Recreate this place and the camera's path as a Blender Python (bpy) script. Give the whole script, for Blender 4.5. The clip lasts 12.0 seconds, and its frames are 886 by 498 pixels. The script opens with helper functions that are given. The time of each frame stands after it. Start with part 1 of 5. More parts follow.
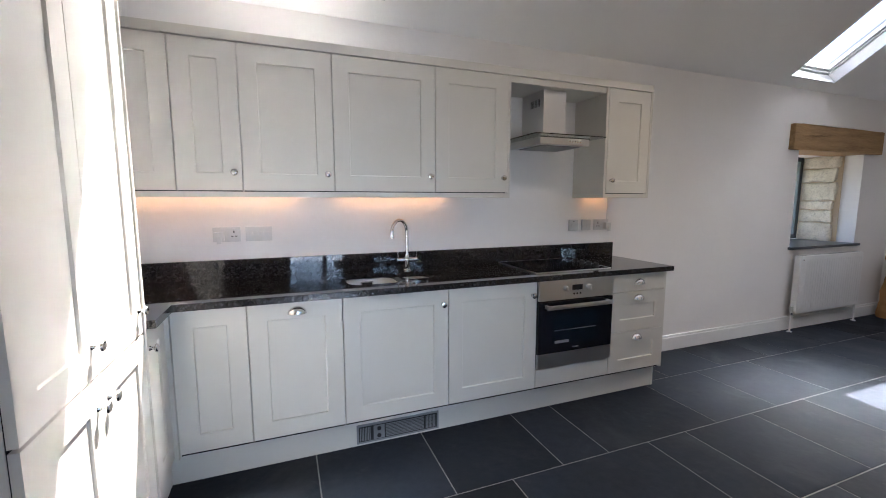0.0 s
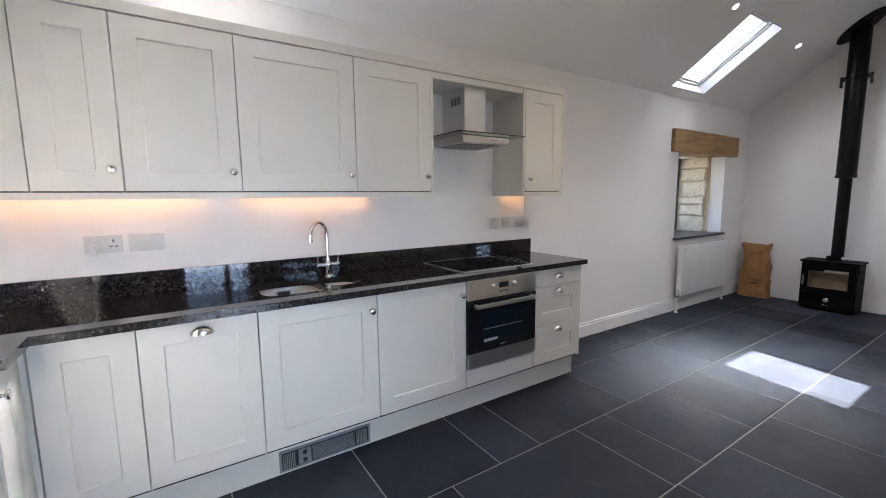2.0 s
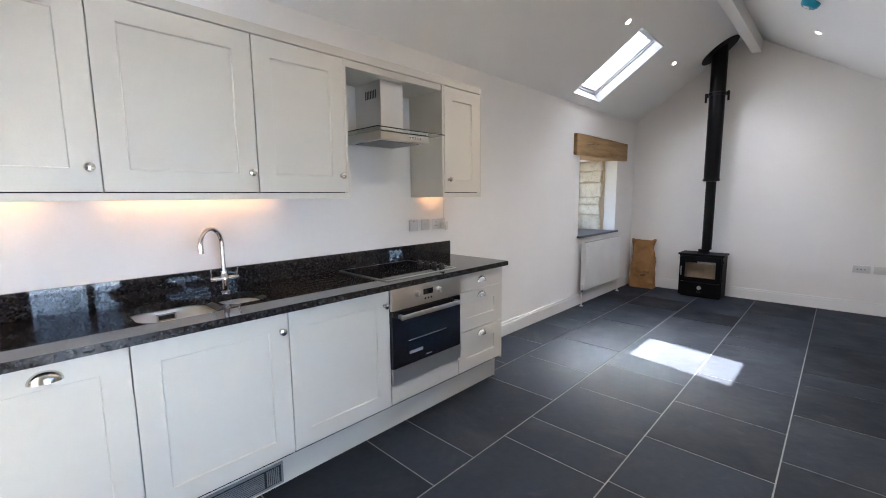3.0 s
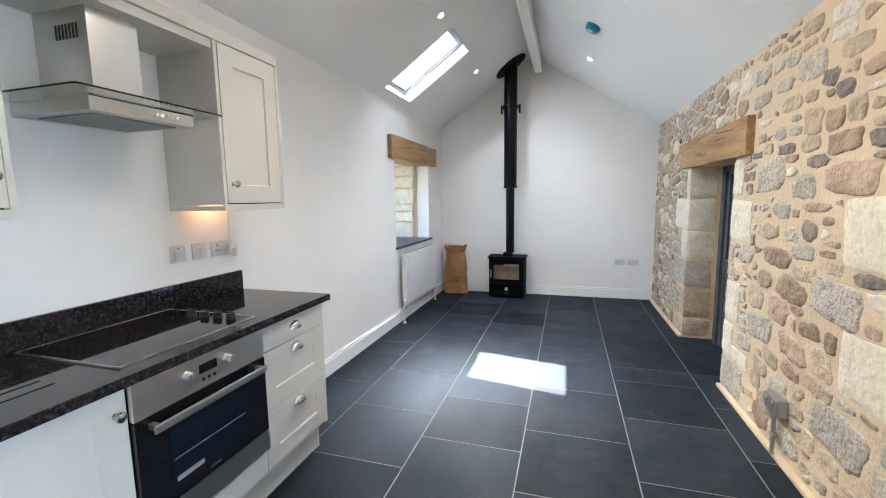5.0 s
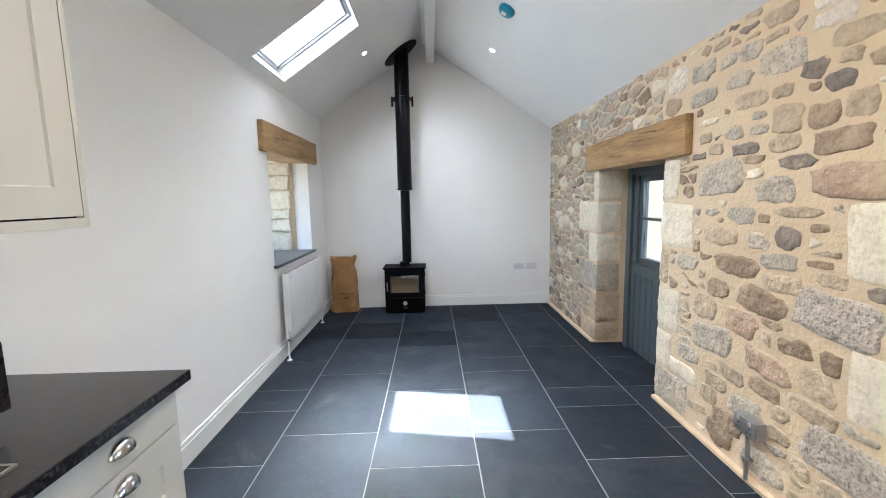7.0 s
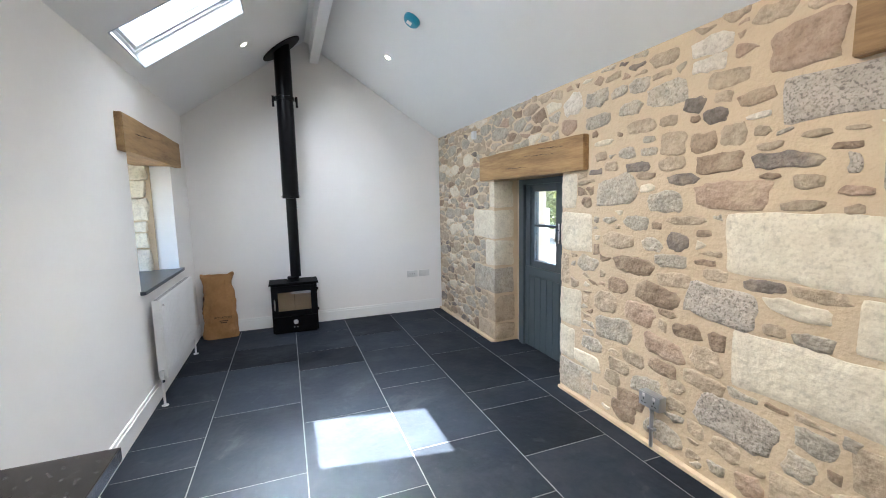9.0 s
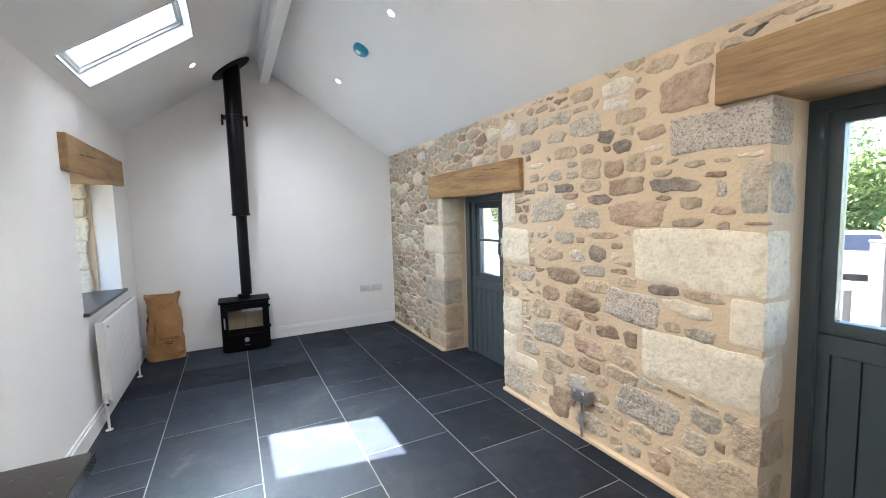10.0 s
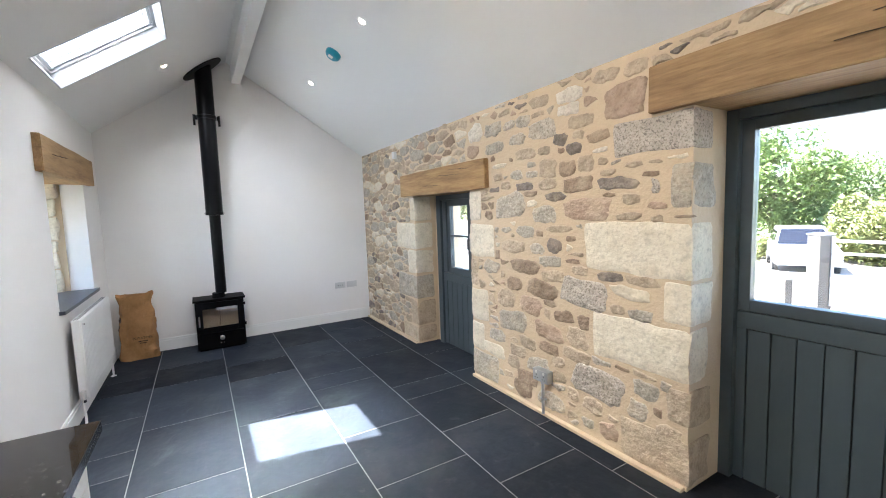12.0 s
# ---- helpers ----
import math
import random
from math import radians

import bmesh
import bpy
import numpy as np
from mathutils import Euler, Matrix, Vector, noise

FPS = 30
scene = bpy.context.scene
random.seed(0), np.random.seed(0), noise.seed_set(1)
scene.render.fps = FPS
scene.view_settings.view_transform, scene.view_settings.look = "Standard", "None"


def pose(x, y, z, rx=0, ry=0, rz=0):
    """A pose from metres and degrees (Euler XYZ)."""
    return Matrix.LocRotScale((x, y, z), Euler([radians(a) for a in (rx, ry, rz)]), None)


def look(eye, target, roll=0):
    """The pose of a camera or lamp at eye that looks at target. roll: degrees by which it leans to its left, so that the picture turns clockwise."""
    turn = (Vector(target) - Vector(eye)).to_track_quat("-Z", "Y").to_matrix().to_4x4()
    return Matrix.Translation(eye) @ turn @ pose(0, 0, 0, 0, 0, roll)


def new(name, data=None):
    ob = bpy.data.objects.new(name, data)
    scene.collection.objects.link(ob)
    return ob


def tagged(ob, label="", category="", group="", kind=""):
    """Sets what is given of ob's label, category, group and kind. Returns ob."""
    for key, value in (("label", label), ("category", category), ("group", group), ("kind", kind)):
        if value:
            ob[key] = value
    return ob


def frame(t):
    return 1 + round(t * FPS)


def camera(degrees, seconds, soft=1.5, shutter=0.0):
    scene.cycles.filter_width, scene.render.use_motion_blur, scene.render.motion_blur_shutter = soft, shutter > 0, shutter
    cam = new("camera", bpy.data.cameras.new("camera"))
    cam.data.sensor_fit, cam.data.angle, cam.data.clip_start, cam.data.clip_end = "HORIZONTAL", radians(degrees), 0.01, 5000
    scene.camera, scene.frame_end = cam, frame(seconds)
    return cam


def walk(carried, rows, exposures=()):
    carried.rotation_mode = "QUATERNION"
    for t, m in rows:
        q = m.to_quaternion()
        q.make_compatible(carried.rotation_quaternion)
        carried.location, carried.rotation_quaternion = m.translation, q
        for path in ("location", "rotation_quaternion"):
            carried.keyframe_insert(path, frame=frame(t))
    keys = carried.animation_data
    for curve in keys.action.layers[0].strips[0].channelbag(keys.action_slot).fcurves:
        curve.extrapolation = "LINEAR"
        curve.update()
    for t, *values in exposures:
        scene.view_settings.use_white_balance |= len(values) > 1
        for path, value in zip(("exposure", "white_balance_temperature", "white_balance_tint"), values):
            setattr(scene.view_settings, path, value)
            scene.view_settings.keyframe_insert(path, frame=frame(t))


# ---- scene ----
# ---- camera and walk ----
cam = camera(94.1, 12.0, soft=1.0)
PATH = [
    (0, (0.221, -0.11, 1.384), (0.934, 1.744, 1.146), 0.0),
    (0.5, (0.221, -0.113, 1.376), (0.964, 1.729, 1.142), -0.1),
    (1, (0.217, -0.1, 1.377), (1.031, 1.711, 1.139), -0.2),
    (1.5, (0.208, -0.069, 1.383), (1.137, 1.685, 1.141), -0.4),
    (2, (0.192, 0.021, 1.389), (1.279, 1.682, 1.142), -0.6),
    (2.5, (0.188, 0.122, 1.395), (1.447, 1.655, 1.144), -0.6),
    (3, (0.244, 0.219, 1.398), (1.671, 1.597, 1.147), -0.6),
    (3.5, (0.369, 0.362, 1.402), (1.956, 1.553, 1.152), -0.7),
    (5.5, (0.957, 0.817, 1.445), (2.904, 1.206, 1.205), -0.9),
    (6, (1.138, 0.919, 1.443), (3.111, 1.15, 1.207), -1.0),
    (6.5, (1.302, 1.054, 1.461), (3.286, 1.146, 1.22), -1.1),
    (8.5, (1.664, 1.474, 1.47), (3.575, 0.938, 1.223), -1.1),
    (9, (1.599, 1.569, 1.503), (3.458, 0.868, 1.27), -1.2),
    (9.5, (1.493, 1.592, 1.516), (3.304, 0.767, 1.313), -1.5),
    (10, (1.385, 1.615, 1.534), (3.16, 0.709, 1.36), -1.6),
    (10.5, (1.313, 1.636, 1.545), (3.063, 0.679, 1.389), -1.7),
    (11, (1.257, 1.659, 1.536), (2.989, 0.671, 1.383), -1.8),
    (11.5, (1.221, 1.677, 1.524), (2.942, 0.671, 1.36), -1.9),
    (12, (1.19, 1.683, 1.517), (2.905, 0.671, 1.335), -2.0),
]
EXPOSURES = [(0, 3.36, 5850, 15), (2.5, 3.80, 5850, 14), (5.5, 4.40, 5600, 8), (8.5, 4.28, 5600, 8), (12, 4.32, 5680, 9)]
walk(cam, [(t, look(eye, target, roll)) for t, eye, target, roll in PATH], EXPOSURES)

# ---- world, sun, large lights ----
SUN_WAY = Vector((-0.332, -0.392, -1.0)).normalized()
world = bpy.data.worlds.new("sky")
scene.world = world
world.use_nodes = True
wn = world.node_tree.nodes
sky = wn.new("ShaderNodeTexSky")
sky.sky_type = "NISHITA"
sky.sun_disc = False
sky.sun_elevation = math.asin(-SUN_WAY.z)
sky.sun_rotation = math.atan2(-SUN_WAY.x, -SUN_WAY.y)
world.node_tree.links.new(sky.outputs["Color"], wn["Background"].inputs["Color"])
wn["Background"].inputs["Strength"].default_value = 0.09
sun = new("sun", bpy.data.lights.new("sun", "SUN"))
sun.data.energy, sun.data.angle, sun.data.color = 4.7, radians(0.5), (1.0, 0.92, 0.80)
sun.matrix_world = look((0, 0, 30), Vector((0, 0, 30)) + SUN_WAY)


def sky_panel(name, m, sx, sy, watts, color=(0.68, 0.84, 1.0), spread=180):
    """Skylight entering one opening; the lamp fills that opening."""
    lamp = new(name, bpy.data.lights.new(name, "AREA"))
    lamp.data.shape, lamp.data.size, lamp.data.size_y = "RECTANGLE", sx, sy
    lamp.data.energy, lamp.data.color, lamp.data.spread = watts, color, radians(spread)
    lamp.matrix_world = m
    return lamp


SKYLIGHT_W, WINDOW_W, GLAZED_W, DOWNLIGHT_W = (0.02, 0.05), 0.08, 0.29, 6.6


# ---- materials ----
def material(name, base, rough=0.5, metal=0.0, second=None, scale=6.0, fine=60.0, bump=0.0, bump_scale=None, rough_var=0.0, contrast=0.35, coat=0.0, per_object=0.0, stretch=None, spec=0.5):
    """A surface with colour variation at two scales and fine relief."""
    mat = bpy.data.materials.new(name)
    mat.use_nodes = True
    n, l = mat.node_tree.nodes, mat.node_tree.links
    b = n["Principled BSDF"]
    b.inputs["Roughness"].default_value, b.inputs["Metallic"].default_value = rough, metal
    b.inputs["Coat Weight"].default_value = coat
    second = second or tuple(c * 0.86 for c in base)
    geo = n.new("ShaderNodeTexCoord")
    mapping = n.new("ShaderNodeMapping")
    l.new(geo.outputs["Object"], mapping.inputs["Vector"])
    if stretch:
        mapping.inputs["Scale"].default_value = stretch
    if per_object:
        info = n.new("ShaderNodeObjectInfo")
        shift = n.new("ShaderNodeVectorMath")
        shift.operation = "SCALE"
        shift.inputs[0].default_value = (37.0, 19.0, 53.0)
        l.new(info.outputs["Random"], shift.inputs["Scale"])
        l.new(shift.outputs[0], mapping.inputs["Location"])
    big = n.new("ShaderNodeTexNoise")
    big.inputs["Scale"].default_value, big.inputs["Detail"].default_value = scale, 4
    small = n.new("ShaderNodeTexNoise")
    small.inputs["Scale"].default_value, small.inputs["Detail"].default_value = fine, 3
    for tex in (big, small):
        l.new(mapping.outputs[0], tex.inputs["Vector"])
    add = n.new("ShaderNodeMath")
    add.operation = "MULTIPLY_ADD"
    add.inputs[1].default_value = 0.4
    l.new(small.outputs["Fac"], add.inputs[0])
    l.new(big.outputs["Fac"], add.inputs[2])
    ramp = n.new("ShaderNodeMapRange")
    ramp.inputs["From Min"].default_value, ramp.inputs["From Max"].default_value = 0.7 - contrast, 0.7 + contrast
    l.new(add.outputs[0], ramp.inputs["Value"])
    mix = n.new("ShaderNodeMix")
    mix.data_type = "RGBA"
    mix.inputs["A"].default_value, mix.inputs["B"].default_value = (*second, 1), (*base, 1)
    l.new(ramp.outputs[0], mix.inputs["Factor"])
    out = mix.outputs["Result"]
    if per_object:
        hue = n.new("ShaderNodeHueSaturation")
        val = n.new("ShaderNodeMapRange")
        val.inputs["To Min"].default_value, val.inputs["To Max"].default_value = 1 - per_object, 1 + per_object
        l.new(info.outputs["Random"], val.inputs["Value"])
        l.new(val.outputs[0], hue.inputs["Value"])
        l.new(out, hue.inputs["Color"])
        out = hue.outputs["Color"]
    l.new(out, b.inputs["Base Color"])
    b.inputs["Specular IOR Level"].default_value = spec
    if rough_var:
        rr = n.new("ShaderNodeMapRange")
        rr.inputs["From Min"].default_value, rr.inputs["From Max"].default_value = 0.3, 0.7
        rr.inputs["To Min"].default_value, rr.inputs["To Max"].default_value = rough - rough_var, rough + rough_var
        l.new(big.outputs["Fac"], rr.inputs["Value"])
        l.new(rr.outputs[0], b.inputs["Roughness"])
    if bump:
        bt = n.new("ShaderNodeTexNoise")
        bt.inputs["Scale"].default_value, bt.inputs["Detail"].default_value = bump_scale or fine, 6
        l.new(mapping.outputs[0], bt.inputs["Vector"])
        bn = n.new("ShaderNodeBump")
        bn.inputs["Distance"].default_value = bump
        l.new(bt.outputs["Fac"], bn.inputs["Height"])
        l.new(bn.outputs[0], b.inputs["Normal"])
    return mat


def glass(name, tint=(1, 1, 1), rough=0.0):
    mat = bpy.data.materials.new(name)
    mat.use_nodes = True
    b = mat.node_tree.nodes["Principled BSDF"]
    b.inputs["Base Color"].default_value = (*tint, 1)
    b.inputs["Transmission Weight"].default_value, b.inputs["Roughness"].default_value = 1.0, rough
    b.inputs["IOR"].default_value = 1.45
    return mat


def glow(name, color, strength):
    mat = bpy.data.materials.new(name)
    mat.use_nodes = True
    b = mat.node_tree.nodes["Principled BSDF"]
    b.inputs["Base Color"].default_value = (*color, 1)
    b.inputs["Emission Color"].default_value, b.inputs["Emission Strength"].default_value = (*color, 1), strength
    return mat


def granite_material():
    """Polished dark speckled granite."""
    mat = material("black_granite", (0.022, 0.022, 0.026), 0.03, scale=9, fine=90)
    n, l = mat.node_tree.nodes, mat.node_tree.links
    b = n["Principled BSDF"]
    tc = n.new("ShaderNodeTexCoord")
    vor = n.new("ShaderNodeTexVoronoi")
    vor.inputs["Scale"].default_value = 115
    noi = n.new("ShaderNodeTexNoise")
    noi.inputs["Scale"].default_value, noi.inputs["Detail"].default_value = 60, 5
    for tex in (vor, noi):
        l.new(tc.outputs["Object"], tex.inputs["Vector"])
    mul = n.new("ShaderNodeMath")
    mul.operation = "MULTIPLY"
    l.new(vor.outputs["Color"], mul.inputs[0])
    l.new(noi.outputs["Fac"], mul.inputs[1])
    ramp = n.new("ShaderNodeValToRGB")
    cr = ramp.color_ramp
    cr.elements[0].position, cr.elements[0].color = 0.10, (0.008, 0.008, 0.009, 1)
    cr.elements[1].position, cr.elements[1].color = 0.62, (0.062, 0.060, 0.061, 1)
    mid = cr.elements.new(0.30)
    mid.color = (0.018, 0.016, 0.016, 1)
    l.new(mul.outputs[0], ramp.inputs["Fac"])
    l.new(ramp.outputs["Color"], b.inputs["Base Color"])
    b.inputs["Specular IOR Level"].default_value = 0.45
    return mat


MORTAR_TONE = (0.58, 0.47, 0.325)


def stone_material(name, base, second, dark, per_object=0.22, speck=0.30, grain=70, smear=0.55, relief=0.020):
    """Weathered wall stone: mottled, pitted, with dark mineral specks and lime left from the pointing."""
    mat = material(name, base, 0.9, second=second, scale=13, fine=80, contrast=0.26, per_object=per_object, bump=relief, bump_scale=26)
    n, l = mat.node_tree.nodes, mat.node_tree.links
    b = n["Principled BSDF"]
    src = b.inputs["Base Color"].links[0].from_socket
    place = next(k for k in n if k.type == "MAPPING").outputs[0]
    for scale, low, high, most, tone in ((grain, 0.50, 0.66, speck, dark), (24, 0.54, 0.72, 0.45, tuple(c * 0.55 for c in second)), (7, 0.50, 0.74, smear, MORTAR_TONE)):
        tex = n.new("ShaderNodeTexNoise")
        tex.inputs["Scale"].default_value, tex.inputs["Detail"].default_value = scale, 5 if scale < 50 else 2
        l.new(place, tex.inputs["Vector"])
        mr = n.new("ShaderNodeMapRange")
        mr.inputs["From Min"].default_value, mr.inputs["From Max"].default_value, mr.inputs["To Max"].default_value = low, high, most
        l.new(tex.outputs["Fac"], mr.inputs["Value"])
        mix = n.new("ShaderNodeMix")
        mix.data_type = "RGBA"
        mix.inputs["B"].default_value = (*tone, 1)
        l.new(src, mix.inputs["A"])
        l.new(mr.outputs[0], mix.inputs["Factor"])
        src = mix.outputs["Result"]
    l.new(src, b.inputs["Base Color"])
    return mat


def oak_material():
    """Sawn oak with long grain."""
    mat = material("oak", (0.42, 0.265, 0.112), 0.65, second=(0.20, 0.112, 0.044), scale=6.5, fine=34, contrast=0.26, bump=0.006, bump_scale=16, stretch=(0.35, 3.2, 3.2), per_object=0.06)
    return mat


M_PLASTER = material("white_plaster", (0.81, 0.79, 0.77), 0.85, second=(0.775, 0.755, 0.735), scale=1.6, fine=30, bump=0.0007, bump_scale=45)
M_CEILING = material("ceiling_paint", (0.84, 0.845, 0.84), 0.9, second=(0.82, 0.825, 0.82), scale=1.2, fine=30, bump=0.001, bump_scale=60)
M_WHITE = material("white_gloss_paint", (0.80, 0.80, 0.79), 0.5, second=(0.77, 0.77, 0.76), scale=4)
# white paint, its colour dimmed to bluish grey to offset the overbright skylight
M_DIMMED_LINING = material("dimmed_roof_window_lining", (0.50, 0.52, 0.54), 0.5, second=(0.47, 0.49, 0.51), scale=4)
M_PLASTIC = material("white_plastic", (0.64, 0.64, 0.63), 0.3, scale=8)
M_CABINET = material("pale_grey_cabinet_paint", (0.60, 0.572, 0.512), 0.38, second=(0.575, 0.548, 0.49), scale=3, fine=40, bump=0.0003, bump_scale=160)
# near-black colour standing for shade in door gaps and drainer grooves
M_PAINTED_SHADE = material("painted_shade", (0.012, 0.012, 0.012), 0.9, spec=0.1)
M_GRANITE = granite_material()
M_HONED = granite_material()
M_HONED.name = "honed_granite_edge"
M_HONED.node_tree.nodes["Principled BSDF"].inputs["Roughness"].default_value = 0.22
M_HONED.node_tree.nodes["Principled BSDF"].inputs["Specular IOR Level"].default_value = 0.35
M_STEEL = material("brushed_steel", (0.64, 0.63, 0.61), 0.28, 1.0, second=(0.62, 0.61, 0.59), scale=5, fine=220, stretch=(0.2, 0.2, 3))
M_SINK = material("satin_sink_steel", (0.78, 0.77, 0.75), 0.42, 1.0, second=(0.74, 0.73, 0.71), scale=6, fine=160)
M_CHROME = material("chrome", (0.80, 0.80, 0.81), 0.07, 1.0, scale=5)
M_NICKEL = material("satin_nickel", (0.62, 0.60, 0.57), 0.22, 1.0, scale=12)
M_BLACKGLASS = material("black_glass", (0.006, 0.006, 0.008), 0.04, scale=4)
M_OVENGLASS = material("oven_inner_glass", (0.004, 0.009, 0.015), 0.05, scale=4)
M_BOOKLET = material("grey_booklet", (0.30, 0.31, 0.32), 0.6, scale=30)
M_BLACKPLASTIC = material("black_plastic", (0.012, 0.012, 0.012), 0.35, scale=10)
M_GREYPLASTIC = material("grey_grille", (0.22, 0.225, 0.23), 0.45, scale=10)
M_SLATE = material("slate_tile", (0.022, 0.028, 0.038), 0.62, second=(0.010, 0.0125, 0.019), scale=3.2, fine=26, contrast=0.38, bump=0.0035, bump_scale=14, rough_var=0.10, per_object=0.42, spec=0.11)
slate = M_SLATE.node_tree
tone = slate.nodes["Principled BSDF"].inputs["Base Color"]
plain = tone.links[0].from_socket
spot_at = next(k for k in slate.nodes if k.type == "MAPPING").outputs[0]
for size, low, high, most in ((2.6, 0.60, 0.80, 0.10), (9.0, 0.62, 0.78, 0.07), (0.9, 0.52, 0.70, 0.05)):
    dust = slate.nodes.new("ShaderNodeTexNoise")
    dust.inputs["Scale"].default_value, dust.inputs["Detail"].default_value, dust.inputs["Roughness"].default_value, dust.inputs["Distortion"].default_value = size, 9, 0.68, 0.8
    slate.links.new(spot_at, dust.inputs["Vector"])
    much = slate.nodes.new("ShaderNodeMapRange")
    much.inputs["From Min"].default_value, much.inputs["From Max"].default_value, much.inputs["To Max"].default_value = low, high, most
    slate.links.new(dust.outputs["Fac"], much.inputs["Value"])
    over = slate.nodes.new("ShaderNodeMix")
    over.data_type = "RGBA"
    over.inputs["B"].default_value = (0.34, 0.34, 0.34, 1)
    slate.links.new(plain, over.inputs["A"])
    slate.links.new(much.outputs[0], over.inputs["Factor"])
    plain = over.outputs["Result"]
slate.links.new(plain, tone)
M_SILL = material("slate_sill", (0.045, 0.055, 0.075), 0.3, second=(0.03, 0.037, 0.05), scale=6, fine=40, bump=0.001)
M_GROUT = material("grey_grout", (0.24, 0.235, 0.23), 0.9, second=(0.16, 0.157, 0.155), scale=10, fine=120, bump=0.001)
M_MORTAR = material("lime_mortar", (0.635, 0.515, 0.36), 0.95, second=(0.55, 0.435, 0.295), scale=4, fine=110, bump=0.006, bump_scale=45)
M_STONES = [
    stone_material("buff_stone", (0.54, 0.44, 0.32), (0.38, 0.30, 0.21), (0.20, 0.14, 0.10), 0.14),
    stone_material("grey_stone", (0.55, 0.495, 0.405), (0.35, 0.31, 0.25), (0.14, 0.12, 0.10), 0.14, 0.45),
    stone_material("brown_stone", (0.40, 0.30, 0.21), (0.26, 0.19, 0.13), (0.12, 0.08, 0.06), 0.14),
    stone_material("pink_stone", (0.49, 0.37, 0.275), (0.38, 0.27, 0.19), (0.20, 0.12, 0.09), 0.08),
    stone_material("dark_grey_stone", (0.29, 0.25, 0.215), (0.17, 0.14, 0.12), (0.07, 0.06, 0.05), 0.12),
]
M_PALESTONE = stone_material("pale_limestone", (0.75, 0.69, 0.56), (0.63, 0.565, 0.445), (0.40, 0.34, 0.26), 0.05, 0.35, 60, 0.25, 0.007)
M_WHITESTONE = stone_material("white_quartz_stone", (0.78, 0.73, 0.64), (0.56, 0.50, 0.42), (0.33, 0.28, 0.23), 0.06, 0.3, 70, 0.2)
M_SPECKLED = stone_material("speckled_granite", (0.56, 0.50, 0.43), (0.40, 0.355, 0.30), (0.08, 0.07, 0.06), 0.06, 0.62, 90, 0.2)
M_OAK = oak_material()
M_DOOR = material("slate_grey_door_paint", (0.060, 0.078, 0.088), 0.4, second=(0.050, 0.066, 0.075), scale=3, fine=60, bump=0.0008, bump_scale=90, stretch=(1, 1, 0.2))
M_STOVE = material("matt_black_stove", (0.0035, 0.0035, 0.004), 0.55, spec=0.07, scale=10, bump=0.0006, bump_scale=200)
M_FLUE = material("black_enamel_flue", (0.004, 0.004, 0.005), 0.32, scale=6, spec=0.14)
M_FIREBRICK = material("fire_brick", (0.68, 0.58, 0.43), 0.9, second=(0.56, 0.46, 0.33), scale=9, bump=0.002)
M_PAPER = material("brown_paper", (0.40, 0.215, 0.078), 0.75, second=(0.25, 0.125, 0.04), scale=7, fine=40, bump=0.014, bump_scale=15)
M_INK_SHADE = material("dark_ink_and_shade", (0.05, 0.03, 0.02), 0.8)
M_RADIATOR = material("radiator_enamel", (0.82, 0.82, 0.81), 0.3, scale=3)
M_BLUE = material("blue_dust_cover", (0.01, 0.28, 0.42), 0.3, second=(0.01, 0.22, 0.34), scale=30)
M_GLASS = glass("clear_glass")
M_HOODGLASS = glass("smoked_edge_glass", (0.72, 0.80, 0.78))
M_STOVEGLASS = glass("stove_glass", (0.85, 0.82, 0.78))
M_LED = glow("warm_led_strip", (1.0, 0.49, 0.17), 0.85)
M_SPOT = glow("downlight_lamp", (1.0, 0.78, 0.52), 5.0)
M_GRAVEL = material("pale_gravel", (0.28, 0.255, 0.215), 0.95, second=(0.21, 0.185, 0.155), scale=0.8, fine=25, bump=0.02, bump_scale=30)
M_GRASS = material("dry_grass", (0.16, 0.20, 0.06), 0.9, second=(0.10, 0.13, 0.04), scale=1.5, fine=30, bump=0.03)
M_BARK = material("bark", (0.16, 0.12, 0.08), 0.95, second=(0.09, 0.07, 0.05), scale=6, bump=0.02)
M_LEAVES = [
    material("leaf_mid", (0.12, 0.165, 0.036), 0.6, second=(0.075, 0.11, 0.024), scale=0.7, fine=9),
    material("leaf_bright", (0.16, 0.175, 0.05), 0.6, second=(0.12, 0.135, 0.036), scale=0.7, fine=9),
]
M_CAR = material("silver_car_paint", (0.36, 0.37, 0.38), 0.3, second=(0.33, 0.34, 0.35), scale=2, coat=0.6)
M_TYRE = material("tyre_rubber", (0.02, 0.02, 0.02), 0.8)
M_GALV = material("galvanised_steel", (0.42, 0.43, 0.44), 0.4, 0.8, scale=10)
M_POST = material("weathered_timber", (0.105, 0.095, 0.08), 0.9, second=(0.06, 0.052, 0.045), scale=5, stretch=(3, 3, 0.4), bump=0.01)


# ---- shape helpers ----
def box(bm, x0, x1, y0, y1, z0, z1, bevel=0.0, mat=0):
    """One box, with softened edges if asked for."""
    r = bmesh.ops.create_cube(bm, size=1.0, matrix=Matrix.Translation(((x0 + x1) / 2, (y0 + y1) / 2, (z0 + z1) / 2)) @ Matrix.Diagonal((abs(x1 - x0), abs(y1 - y0), abs(z1 - z0), 1)))
    faces = {f for v in r["verts"] for f in v.link_faces}
    for f in faces:
        f.material_index = mat
    if bevel:
        edges = list({e for v in r["verts"] for e in v.link_edges})
        bmesh.ops.bevel(bm, geom=edges, offset=bevel, segments=2, affect="EDGES", profile=0.7)
    return bm


